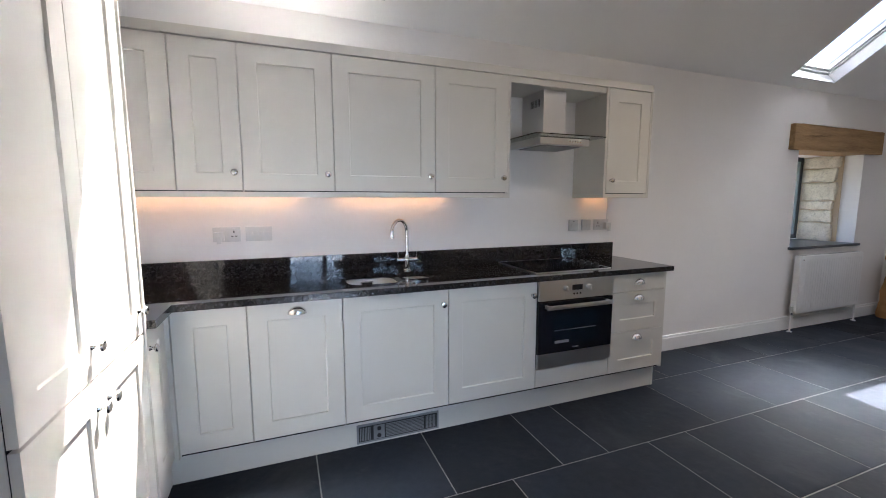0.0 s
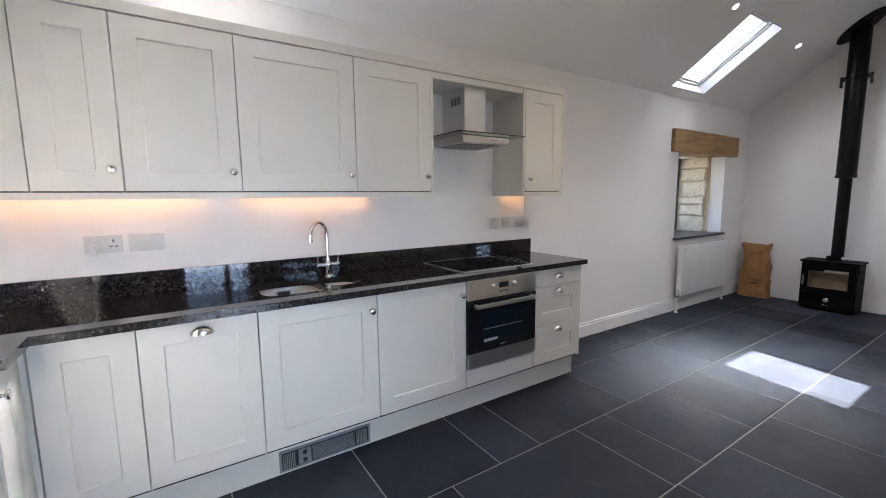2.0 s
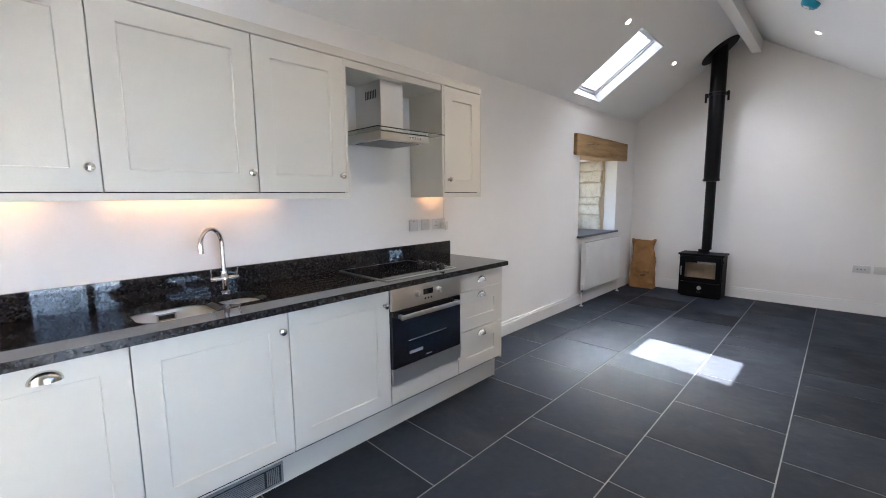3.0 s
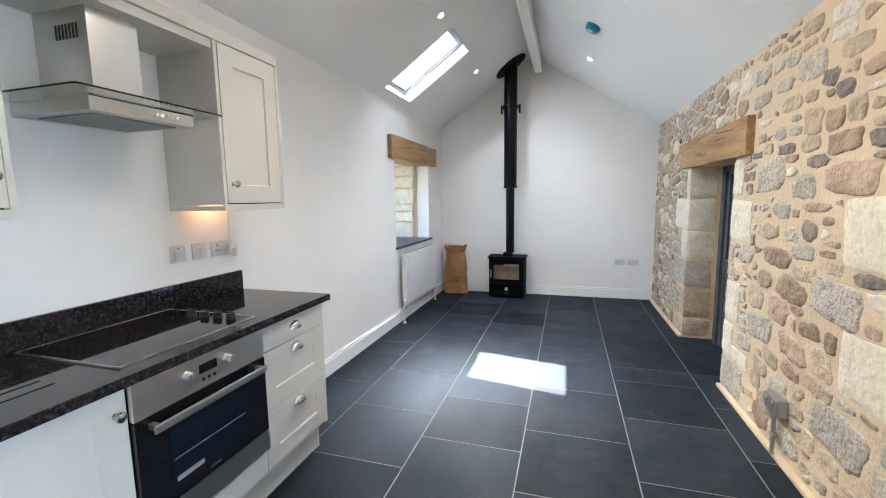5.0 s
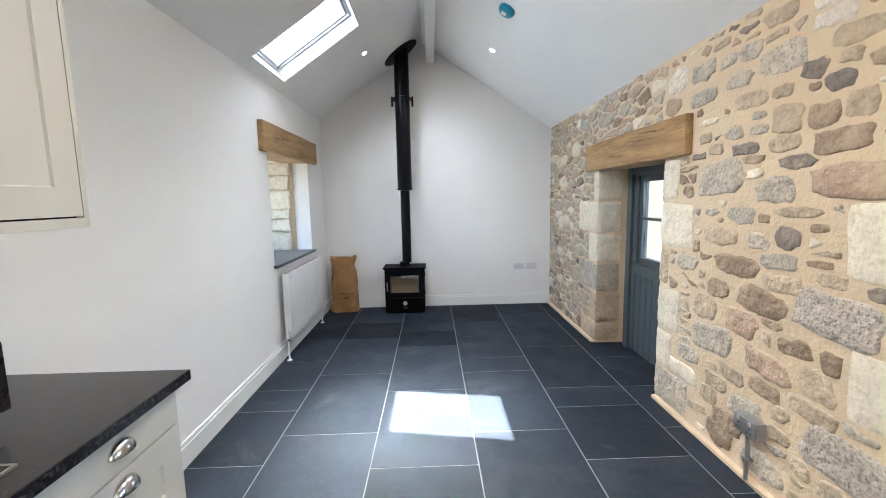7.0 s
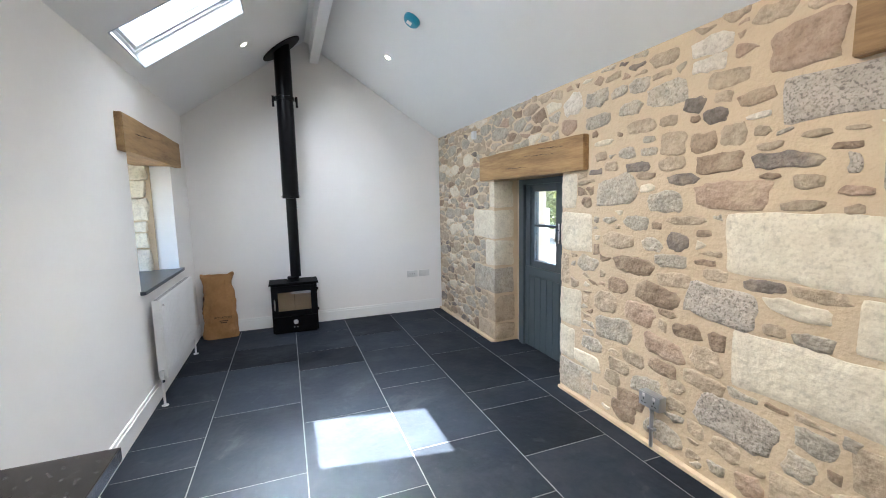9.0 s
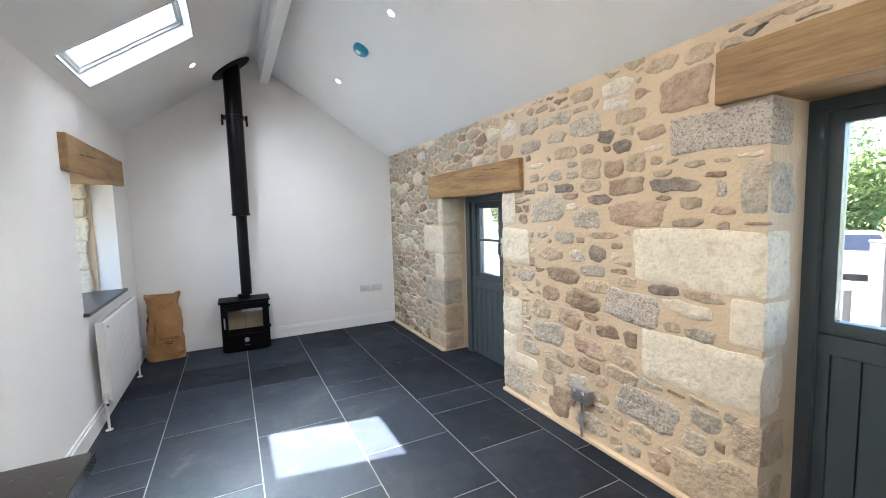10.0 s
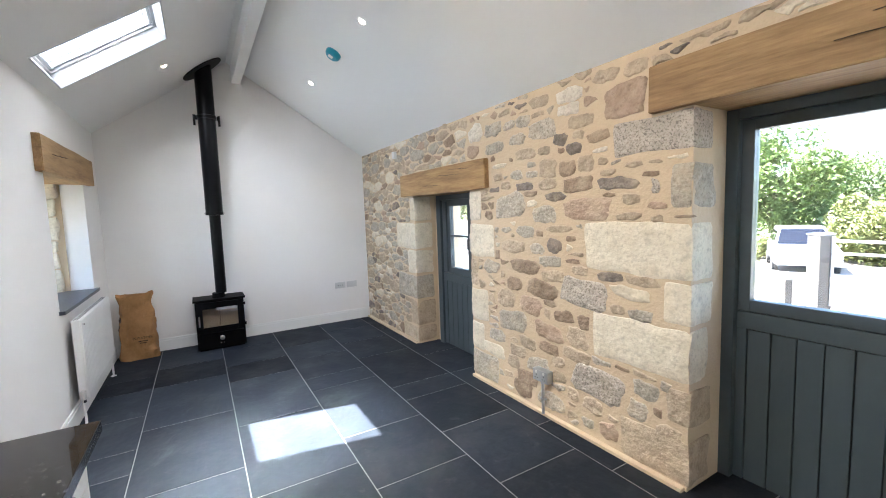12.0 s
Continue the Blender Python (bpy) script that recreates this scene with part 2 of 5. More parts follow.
def tube(bm, a, b, r0, r1=None, seg=20, caps=True):
    """A round bar from a to b."""
    a, b = Vector(a), Vector(b)
    d = b - a
    m = Matrix.Translation((a + b) / 2) @ d.to_track_quat("Z", "Y").to_matrix().to_4x4()
    bmesh.ops.create_cone(bm, cap_ends=caps, segments=seg, radius1=r0, radius2=r0 if r1 is None else r1, depth=d.length, matrix=m)
    return bm


def lathe(bm, profile, seg=20, m=None):
    """A turned shape: (radius, height) pairs round the local z axis."""
    m = m or Matrix()
    rings = []
    for r, h in profile:
        rings.append([bm.verts.new(m @ Vector((r * math.cos(2 * math.pi * k / seg), r * math.sin(2 * math.pi * k / seg), h))) for k in range(seg)])
    for p, q in zip(rings, rings[1:]):
        for k in range(seg):
            bm.faces.new((p[k], p[(k + 1) % seg], q[(k + 1) % seg], q[k]))
    bm.faces.new(rings[0][::-1])
    bm.faces.new(rings[-1])
    return bm


def rough_block(x0, x1, y0, y1, z0, z1, seed, amp=0.012, cuts=5):
    """A dressed stone block with worn, uneven faces and edges."""
    bm = box(bmesh.new(), x0, x1, y0, y1, z0, z1)
    bmesh.ops.subdivide_edges(bm, edges=bm.edges[:], cuts=cuts, use_grid_fill=True)
    c = Vector(((x0 + x1) / 2, (y0 + y1) / 2, (z0 + z1) / 2))
    for v in bm.verts:
        d = v.co - c
        e = [abs(d.x) / max(1e-6, (x1 - x0) / 2), abs(d.y) / max(1e-6, (y1 - y0) / 2), abs(d.z) / max(1e-6, (z1 - z0) / 2)]
        worn = max(0.0, sorted(e)[1] - 0.75) * 0.05
        n = noise.noise_vector(Vector((v.co.x * 9 + seed, v.co.y * 9, v.co.z * 9))) * amp + noise.noise_vector(v.co * 30) * amp * 0.35
        v.co += n - d.normalized() * worn
    return bm


def link(name, bm, mats, smooth=False):
    me = bpy.data.meshes.new(name)
    bmesh.ops.recalc_face_normals(bm, faces=bm.faces)
    bm.to_mesh(me)
    bm.free()
    for mt in mats if isinstance(mats, (list, tuple)) else [mats]:
        me.materials.append(mt)
    if smooth:
        me.shade_smooth()
        me.set_sharp_from_angle(angle=radians(35))
    return new(name, me)


def part(name, bm, mats, parent, label="", smooth=False):
    ob = link(name, bm, mats, smooth)
    ob.parent = parent
    if label:
        ob["label"] = label
    return ob


def thing(name, label, category, group="", at=(0, 0, 0)):
    ob = new(name)
    ob.location = at
    return tagged(ob, label, category, group)


def structure(name, bm, mats, label, category, smooth=False):
    return tagged(link(name, bm, mats, smooth), label, category, kind="structure")


def B(*args, **kw):
    return box(bmesh.new(), *args, **kw)


# ---- the shell of the room ----
X0, X1 = -0.90, 6.966          # west and east wall faces
YN, YS = 2.59, -0.42           # plastered and stone wall faces
LEFT, RIGHT = 0.69, 0.64       # roof pitches, as rise over run
RIDGE_Y, RIDGE_Z = 1.247, 3.407


def roof_left(y):
    return 2.515 + LEFT * (2.54 - y)


def roof_right(y):
    return 2.34 + RIGHT * (y - YS)


bm = bmesh.new()
box(bm, X0, X1, -1.15, 2.60, -0.12, -0.0025)
floor = structure("floor", bm, M_GROUT, "dark slate tiled floor with pale grout joints", "floor")

# plastered wall with its window opening
WX0, WX1, WZ0, WZ1 = 5.14, 6.31, 0.865, 1.90
WALL_OUT = 3.24
bm = bmesh.new()
box(bm, X0 - 0.3, WX0, YN, WALL_OUT, -0.4, 2.60)
box(bm, WX1, X1 + 0.4, YN, WALL_OUT, -0.4, 2.60)
box(bm, WX0, WX1, YN, WALL_OUT, -0.4, WZ0)
box(bm, WX0, WX1, YN, WALL_OUT, WZ1 + 0.25, 2.60)
box(bm, WX0, WX1, YN + 0.30, WALL_OUT, WZ1, WZ1 + 0.25)
structure("wall_north", bm, M_PLASTER, "white plastered wall with a deep window opening", "wall")

# gable walls
for name, xa, xb in (("wall_east", X1, X1 + 0.4), ("wall_west", X0 - 0.3, X0)):
    bm = bmesh.new()
    prof = [(-1.05, -0.4), (YN, -0.4), (YN, 2.62), (RIDGE_Y, RIDGE_Z + 0.08), (-1.05, 2.0)]
    a = [bm.verts.new((xa, y, z)) for y, z in prof]
    b = [bm.verts.new((xb, y, z)) for y, z in prof]
    bm.faces.new(a)
    bm.faces.new(b[::-1])
    for k in range(len(prof)):
        j = (k + 1) % len(prof)
        bm.faces.new((a[k], a[j], b[j], b[k]))
    structure(name, bm, M_PLASTER, "plain white plastered gable wall", "wall")

# stone wall core with its three openings
D1 = (4.25, 5.37, 1.70)        # stable door with the small panes
D2 = (1.30, 2.32, 1.985)       # stable door with the large pane
D3 = (0.20, 1.06, 2.02)       # glazed doors behind the start of the walk
OUT = -1.05
bm = bmesh.new()
for xa, xb in ((X0 - 0.3, D3[0]), (D3[1], D2[0]), (D2[1], D1[0]), (D1[1], X1 + 0.4)):
    box(bm, xa, xb, OUT, YS, -0.4, 2.37)
for xa, xb, zt in (D1, D2, D3):
    box(bm, xa, xb, OUT, YS, zt + (0.24 if zt < 2 else 0.0), 2.37)
    box(bm, xa, xb, OUT, YS, -0.4, -0.13)
wall_south = structure("wall_south", bm, M_MORTAR, "rubble stone wall pointed with sandy lime mortar", "wall")
bm = bmesh.new()
for xa, xb in ((D2[1] - 0.0, D1[0]), (D1[1], X1)):
    box(bm, xa + 0.01, xb - 0.01, YS - 0.02, YS + 0.035, -0.002, 0.022, 0.008)
structure("mortar_skirting", bm, M_MORTAR, "uneven sandy mortar fillet along the stone wall foot", "trim")


# sloped ceilings, each a slab with its openings
def slab(bm, frame_m, x0, x1, v0, v1, w0, w1):
    c = bmesh.ops.create_cube(bm, size=1.0, matrix=frame_m @ Matrix.Translation(((x0 + x1) / 2, (v0 + v1) / 2, (w0 + w1) / 2)) @ Matrix.Diagonal((x1 - x0, v1 - v0, w1 - w0, 1)))
    return c


pl = math.atan(LEFT)
SLOPE_L = Matrix.Translation((0, YN, roof_left(YN))) @ Matrix(((1, 0, 0, 0), (0, -math.cos(pl), math.sin(pl), 0), (0, math.sin(pl), math.cos(pl), 0), (0, 0, 0, 1)))
VL = (YN - RIDGE_Y) / math.cos(pl)
THICK = 0.36
SKYLIGHTS = ((0.06, 0.84, 0.15, 0.905), (4.732, 5.432, 0.105, 0.978))     # x from, x to, up the slope from, to
bm = bmesh.new()
edges = [X0 - 0.3, *[e for s in SKYLIGHTS for e in s[:2]], X1 + 0.4]
# slabs start at -1.15: an unseen eave, lengthened to keep sun off the window
for k in range(0, len(edges), 2):
    slab(bm, SLOPE_L, edges[k], edges[k + 1], -1.15, VL, 0, THICK)
for xa, xb, va, vb in SKYLIGHTS:
    slab(bm, SLOPE_L, xa, xb, -1.15, va, 0, THICK)
    slab(bm, SLOPE_L, xa, xb, vb, VL, 0, THICK)
structure("ceiling_north_slope", bm, M_CEILING, "white painted sloping ceiling with a roof window", "ceiling")
pr = math.atan(RIGHT)
SLOPE_R = Matrix.Translation((0, YS, roof_right(YS))) @ Matrix(((1, 0, 0, 0), (0, math.cos(pr), -math.sin(pr), 0), (0, math.sin(pr), math.cos(pr), 0), (0, 0, 0, 1)))
bm = bmesh.new()
slab(bm, SLOPE_R, X0 - 0.3, X1 + 0.4, -0.70, (RIDGE_Y - YS) / math.cos(pr) + 0.12, 0, THICK)
structure("ceiling_south_slope", bm, M_CEILING, "white painted sloping ceiling above the stone wall", "ceiling")
bm = B(X0, X1, 1.10, 1.20, 3.165, 3.48, bevel=0.006)
structure("ridge_beam", bm, M_CEILING, "white painted boxed ridge beam", "beam")

# roof windows
def rim(bm, xa, xb, va, vb, outer, inner, w0, w1, bevel=0.003):
    """Four bars between two inset rectangles on the slope."""
    box(bm, xa + outer, xa + inner, va + outer, vb - outer, w0, w1, bevel)
    box(bm, xb - inner, xb - outer, va + outer, vb - outer, w0, w1, bevel)
    box(bm, xa + inner, xb - inner, va + outer, va + inner, w0, w1, bevel)
    box(bm, xa + inner, xb - inner, vb - inner, vb - outer, w0, w1, bevel)
    return bm


for (xa, xb, va, vb), watts in zip(SKYLIGHTS, SKYLIGHT_W):
    win = tagged(new("window_roof"), "white framed roof window with clear sloping pane", "roof window", kind="structure")
    win.matrix_world = SLOPE_L
    part("window_lining", rim(bmesh.new(), xa, xb, va, vb, 0.001, 0.012, -0.003, 0.105, 0.0015), M_DIMMED_LINING, win)
    part("window_frame", rim(bmesh.new(), xa, xb, va, vb, 0.0, 0.034, 0.1055, 0.20), M_DIMMED_LINING, win)
    sash = part("sash_frame", rim(bmesh.new(), xa, xb, va, vb, 0.0345, 0.062, 0.122, 0.195), M_DIMMED_LINING, win)
    part("gasket", rim(bmesh.new(), xa, xb, va, vb, 0.0625, 0.067, 0.158, 0.170, 0), M_GREYPLASTIC, sash, "dark glazing gasket")
    pane = part("pane", B(xa + 0.0625, xb - 0.0625, va + 0.0625, vb - 0.0625, 0.171, 0.177), M_GLASS, sash)
    pane.visible_shadow = False
    part("vent_bar", B(xa + 0.09, xb - 0.09, vb - 0.060, vb - 0.036, 0.108, 0.1215, bevel=0.004), M_DIMMED_LINING, sash)
    sky_panel("skylight_daylight", SLOPE_L @ pose((xa + xb) / 2, (va + vb) / 2, 0.30), xb - xa - 0.02, vb - va - 0.02, watts, spread=170)

# window in the plastered wall: stone cheeks, slate sill, oak lintel, dark frame
cheek = tagged(new("window_cheek"), "dressed pale stone cheeks of the window reveal", "stonework", kind="structure")
rs = random.Random(5)
for xw, sgn in ((WX1, -1), (WX0, 1)):
    z = WZ0 + 0.01
    for h in (0.235, 0.155, 0.105, 0.225, 0.16, 0.155):
        z1 = min(z + h, WZ1 + 0.0)
        if z1 - z > 0.03:
            d = rs.uniform(0.030, 0.045)
            xa, xb = (xw - d, xw + 0.05) if sgn < 0 else (xw - 0.05, xw + d)
            part("stone", rough_block(xa, xb, YN + 0.185 + rs.uniform(0, 0.035), YN + 0.56, z, z1 - 0.007, z * 17, 0.014), M_PALESTONE, cheek, smooth=True)
        z = z1
    mo = (xw - 0.012, xw) if sgn < 0 else (xw, xw + 0.012)
    part("mortar", B(*mo, YN + 0.17, YN + 0.57, WZ0 + 0.004, WZ1 - 0.004), M_MORTAR, cheek)
bm = B(5.115, 6.36, 2.555, YN + 0.56, WZ0 - 0.002, WZ0 + 0.026, bevel=0.005)
structure("window_sill", bm, M_SILL, "polished dark slate window sill", "window sill")
win = tagged(new("window_1"), "dark grey framed window set deep in the wall", "window", kind="structure")
fr = bmesh.new()
yf = YN + 0.56
for q in ((WX0 + 0.03, WX0 + 0.085, WZ0 + 0.03, WZ1), (WX1 - 0.085, WX1 - 0.03, WZ0 + 0.03, WZ1), (WX0 + 0.085, WX1 - 0.085, WZ0 + 0.03, WZ0 + 0.085), (WX0 + 0.085, WX1 - 0.085, WZ1 - 0.055, WZ1), (5.70, 5.75, WZ0 + 0.085, WZ1 - 0.055)):
    box(fr, q[0], q[1], yf, yf + 0.06, q[2], q[3], 0.003)
part("window_frame", fr, M_DOOR, win)
for xa, xb in ((WX0 + 0.085, 5.70), (5.75, WX1 - 0.085)):
    p = part("pane", B(xa, xb, yf + 0.025, yf + 0.031, WZ0 + 0.085, WZ1 - 0.055), M_GLASS, win)
    p.visible_shadow = False
sky_panel("window_daylight", look((5.72, 3.32, 1.38), (5.72, 2.0, 1.38)), 1.05, 0.95, WINDOW_W)


def lintel(name, x0, x1, y0, y1, z0, z1, seed, label):
    """A sawn oak beam with slightly uneven faces, worn arrises and drying shakes."""
    bm = bmesh.new()
    box(bm, x0, x1, y0, y1, z0, z1)
    bmesh.ops.subdivide_edges(bm, edges=[e for e in bm.edges if abs(e.verts[0].co.x - e.verts[1].co.x) > 0.1], cuts=14, use_grid_fill=True)
    for v in bm.verts:
        k = noise.noise_vector(Vector((v.co.x * 2.2 + seed, v.co.y * 4, v.co.z * 4)))
        v.co += Vector((k.x * 0.006, k.y * 0.006, k.z * 0.009))
    bmesh.ops.bevel(bm, geom=[e for e in bm.edges if e.calc_face_angle(0) > 1.0], offset=0.005, segments=2, affect="EDGES")
    ob = tagged(link(name, bm, M_OAK, True), label, "beam", kind="structure")
    cr = random.Random(seed)
    face = y1 if y1 < 0 else y0
    for k in range(1 if seed == 3 else 3):
        ck = bmesh.new()
        xs, zs = cr.uniform(x0 + 0.05, x0 + (x1 - x0) * 0.5), cr.uniform(z0 + 0.06, z1 - 0.05)
        ln = cr.uniform(0.25, 0.6) * (x1 - x0) * 0.7
        pts = [(xs + ln * i / 9, zs + 0.02 * (i / 9) + cr.uniform(-0.003, 0.003), 0.0015 * math.sin(math.pi * (i + 0.4) / 10)) for i in range(10)]
        prev = None
        for px, pz, hw in pts:
            yy = face + (0.0075 if y1 < 0 else -0.0075)
            cur = (ck.verts.new((px, yy, pz - hw)), ck.verts.new((px, yy, pz + hw)))
            back = (ck.verts.new((px, face, pz - hw)), ck.verts.new((px, face, pz + hw)))
            if prev:
                ck.faces.new((prev[0], cur[0], cur[1], prev[1]))
                ck.faces.new((prev[1], cur[1], back[1], prev[3]))
                ck.faces.new((cur[0], prev[0], prev[2], back[0]))
            prev = (*cur, *back)
        part("shake", ck, M_INK_SHADE, ob, "dark drying crack")
    return ob


lintel("lintel_window", 4.97, 6.56, YN - 0.045, YN + 0.29, 1.885, 2.135, 3, "sawn oak lintel above the plastered window")
lintel("lintel_door_1", 3.97, 5.61, -0.80, YS + 0.045, 1.695, 1.94, 8, "oak lintel above the small-paned stable door")
lintel("lintel_door_2", 1.10, 2.535, -0.92, YS + 0.045, 1.985, 2.225, 14, "heavy oak lintel above the large-paned stable door")

# skirting boards
bm = bmesh.new()
for q in ((2.765, X1 - 0.018, YN - 0.018, YN), (X1 - 0.018, X1, YS + 0.04, YN)):
    box(bm, *q, 0.0, 0.118)
    ins = 0.006
    if q[1] - q[0] > 1:
        box(bm, q[0], q[1], q[2] + ins, q[3], 0.118, 0.142, 0.004)
    else:
        box(bm, q[0] + ins, q[1], q[2], q[3], 0.118, 0.142, 0.004)
structure("baseboard", bm, M_WHITE, "white moulded skirting board", "skirting")


# stable doors
def boards(parent, xa, xb, y, z0, z1, count):
    w = (xb - xa) / count
    for k in range(count):
        part("board", B(xa + k * w + 0.003, xa + (k + 1) * w - 0.003, y - 0.03, y, z0, z1, bevel=0.004), M_DOOR, parent)


def door_1():
    d = tagged(new("door_1"), "slate grey boarded stable door with small panes", "door", kind="structure")
    y = -0.68
    fr = bmesh.new()
    box(fr, 5.20, 5.285, y - 0.10, y + 0.02, 0, 1.70, 0.004)
    box(fr, 4.25, 4.33, y - 0.10, y + 0.02, 0, 1.70, 0.004)
    box(fr, 4.33, 5.20, y - 0.10, y + 0.02, 1.64, 1.70, 0.004)
    part("door_frame", fr, M_DOOR, d)
    part("jamb_mortar", B(5.287, 5.36, y - 0.10, y - 0.01, 0, 1.70), M_MORTAR, d)
    lo = bmesh.new()
    box(lo, 4.335, 5.195, y - 0.06, y - 0.02, 0.01, 0.8346)
    box(lo, 4.335, 5.195, y - 0.02, y, 0.74, 0.83, 0.004)
    box(lo, 5.13, 5.195, y - 0.02, y - 0.002, 0.01, 0.74, 0.004)
    leaf = part("lower_leaf", lo, M_DOOR, d)
    boards(leaf, 4.34, 5.128, y - 0.006, 0.01, 0.737, 8)
    up = bmesh.new()
    for q in ((5.04, 5.195, 0.835, 1.64), (4.59, 4.695, 0.835, 1.64), (4.695, 5.04, 0.835, 0.90), (4.695, 5.04, 1.57, 1.64), (4.695, 5.04, 1.235, 1.258)):
        box(up, q[0], q[1], y - 0.06, y - 0.005, q[2], q[3], 0.004)
    box(up, 4.335, 4.59, y - 0.06, y - 0.012, 0.835, 1.64)
    box(up, 5.09, 5.15, y - 0.005, y + 0.012, 0.85, 1.62, 0.004)
    uo = part("upper_leaf", up, M_DOOR, d)
    for za, zb in ((0.90, 1.235), (1.258, 1.57)):
        p = part("pane", B(4.695, 5.04, y - 0.036, y - 0.030, za, zb), M_GLASS, uo)
        p.visible_shadow = False
    hb = bmesh.new()
    box(hb, 4.625, 4.650, y - 0.004, y + 0.006, 1.10, 1.28, 0.003)
    tube(hb, (4.637, y + 0.006, 1.22), (4.637, y + 0.040, 1.22), 0.007)
    box(hb, 4.629, 4.645, y + 0.034, y + 0.048, 1.12, 1.235, 0.004)
    part("door_handle", hb, M_CHROME, uo, "polished door handle", True)


def door_2():
    d = tagged(new("door_2"), "slate grey boarded stable door with one large pane", "door", kind="structure")
    y = -0.76
    xl, xr = 1.36, 2.262
    fr = bmesh.new()
    box(fr, xr, 2.335, y - 0.10, y + 0.03, 0, 1.985, 0.005)
    box(fr, 1.29, xl, y - 0.10, y + 0.03, 0, 1.985, 0.005)
    box(fr, xl, xr, y - 0.10, y + 0.03, 1.93, 1.985, 0.005)
    part("door_frame", fr, M_DOOR, d)
    lo = bmesh.new()
    box(lo, xl + 0.003, xr - 0.003, y - 0.06, y - 0.022, 0.01, 0.9395)
    box(lo, xl + 0.003, xr - 0.003, y - 0.022, y + 0.004, 0.845, 0.935, 0.006)
    box(lo, xr - 0.05, xr - 0.003, y - 0.022, y, 0.01, 0.845, 0.004)
    leaf = part("lower_leaf", lo, M_DOOR, d)
    boards(leaf, xl + 0.01, xr - 0.052, y - 0.004, 0.01, 0.842, 8)
    up = bmesh.new()
    for q in ((xr - 0.06, xr - 0.003, 0.94, 1.928), (xl + 0.003, xl + 0.06, 0.94, 1.928), (xl + 0.06, xr - 0.06, 0.94, 1.0), (xl + 0.06, xr - 0.06, 1.872, 1.928)):
        box(up, q[0], q[1], y - 0.06, y, q[2], q[3], 0.005)
    uo = part("upper_leaf", up, M_DOOR, d)
    p = part("pane", B(xl + 0.06, xr - 0.06, y - 0.036, y - 0.030, 1.0, 1.872), M_GLASS, uo)
    p.visible_shadow = False


door_1()
door_2()
# glazed doors that the walk starts from, seen mirrored in the granite
d = tagged(new("door_3"), "dark framed glazed door with a side light", "glazed door", kind="structure")
fr = bmesh.new()
for q in ((D3[0], D3[0] + 0.07, 0, D3[2]), (D3[1] - 0.07, D3[1], 0, D3[2]), (0.70, 0.76, 0, D3[2]), (D3[0] + 0.07, 0.70, 0, 0.16), (0.76, D3[1] - 0.07, 0, 0.16), (D3[0] + 0.07, 0.70, D3[2] - 0.1, D3[2]), (0.76, D3[1] - 0.07, D3[2] - 0.1, D3[2])):
    box(fr, q[0], q[1], -0.84, -0.76, q[2], q[3], 0.004)
part("door_frame", fr, M_DOOR, d)
for xa, xb in ((D3[0] + 0.07, 0.70), (0.76, D3[1] - 0.07)):
    p = part("pane", B(xa, xb, -0.803, -0.797, 0.16, D3[2] - 0.1), M_GLASS, d)
    p.visible_shadow = False
    sky_panel("glazed_door_daylight", look(((xa + xb) / 2, -0.87, 0.90), ((xa + xb) / 2, 1, 0.90)), xb - xa, 1.45, GLAZED_W * (xb - xa) / 0.4, (0.62, 0.80, 1.0), 75)


# ---- kitchen: builders ----
def shaker(w, h, t=0.02, rail=0.085, recess=0.008):
    """A framed door front, lying in local x and z, its face towards -y, its lower left corner at the origin."""
    bm = bmesh.new()
    if rail * 2.2 > min(w, h):
        return box(bm, 0, w, 0, t, 0, h, 0.0025)
    for q in ((0, rail, 0, h), (w - rail, w, 0, h), (rail, w - rail, 0, rail), (rail, w - rail, h - rail, h)):
        box(bm, q[0], q[1], 0, t, q[2], q[3])
    bmesh.ops.remove_doubles(bm, verts=bm.verts, dist=0.0004)
    ch = 0.004
    a = [(rail, rail), (w - rail, rail), (w - rail, h - rail), (rail, h - rail)]
    b = [(rail + ch, rail + ch), (w - rail - ch, rail + ch), (w - rail - ch, h - rail - ch), (rail + ch, h - rail - ch)]
    va = [bm.verts.new((x, 0.0012, z)) for x, z in a]
    vb = [bm.verts.new((x, recess, z)) for x, z in b]
    for k in range(4):
        j = (k + 1) % 4
        bm.faces.new((va[k], va[j], vb[j], vb[k]))
    bm.faces.new(vb)
    return bm


def knob(parent, x, z, y=0.0):
    """A turned satin knob on the front of a door."""
    m = pose(x, y, z, 90, 0, 0)
    bm = lathe(bmesh.new(), [(0.011, 0), (0.0095, 0.003), (0.006, 0.010), (0.0065, 0.016), (0.0165, 0.021), (0.0175, 0.025), (0.015, 0.030), (0.008, 0.0325), (0.0005, 0.033)], 20, m)
    return part("knob", bm, M_NICKEL, parent, "satin nickel knob", True)


def cup_handle(parent, x, z, y=0.0, w=0.088):
    """A half-round cup pull."""
    bm = bmesh.new()
    seg, rows = 16, 7
    grid = []
    for i in range(rows + 1):
        v = math.pi / 2 * i / rows
        grid.append([bm.verts.new((x + w / 2 * math.cos(math.pi * k / seg), y - 0.0008 - 0.026 * math.sin(math.pi * k / seg) * math.cos(v), z - 0.014 + 0.036 * math.sin(math.pi * k / seg) * math.sin(v))) for k in range(seg + 1)])
    for p, q in zip(grid, grid[1:]):
        for k in range(seg):
            bm.faces.new((p[k], p[k + 1], q[k + 1], q[k]))
    bmesh.ops.remove_doubles(bm, verts=bm.verts, dist=0.0002)
    bmesh.ops.solidify(bm, geom=bm.faces[:], thickness=0.0018)
    return part("handle", bm, M_NICKEL, parent, "satin nickel cup handle", True)


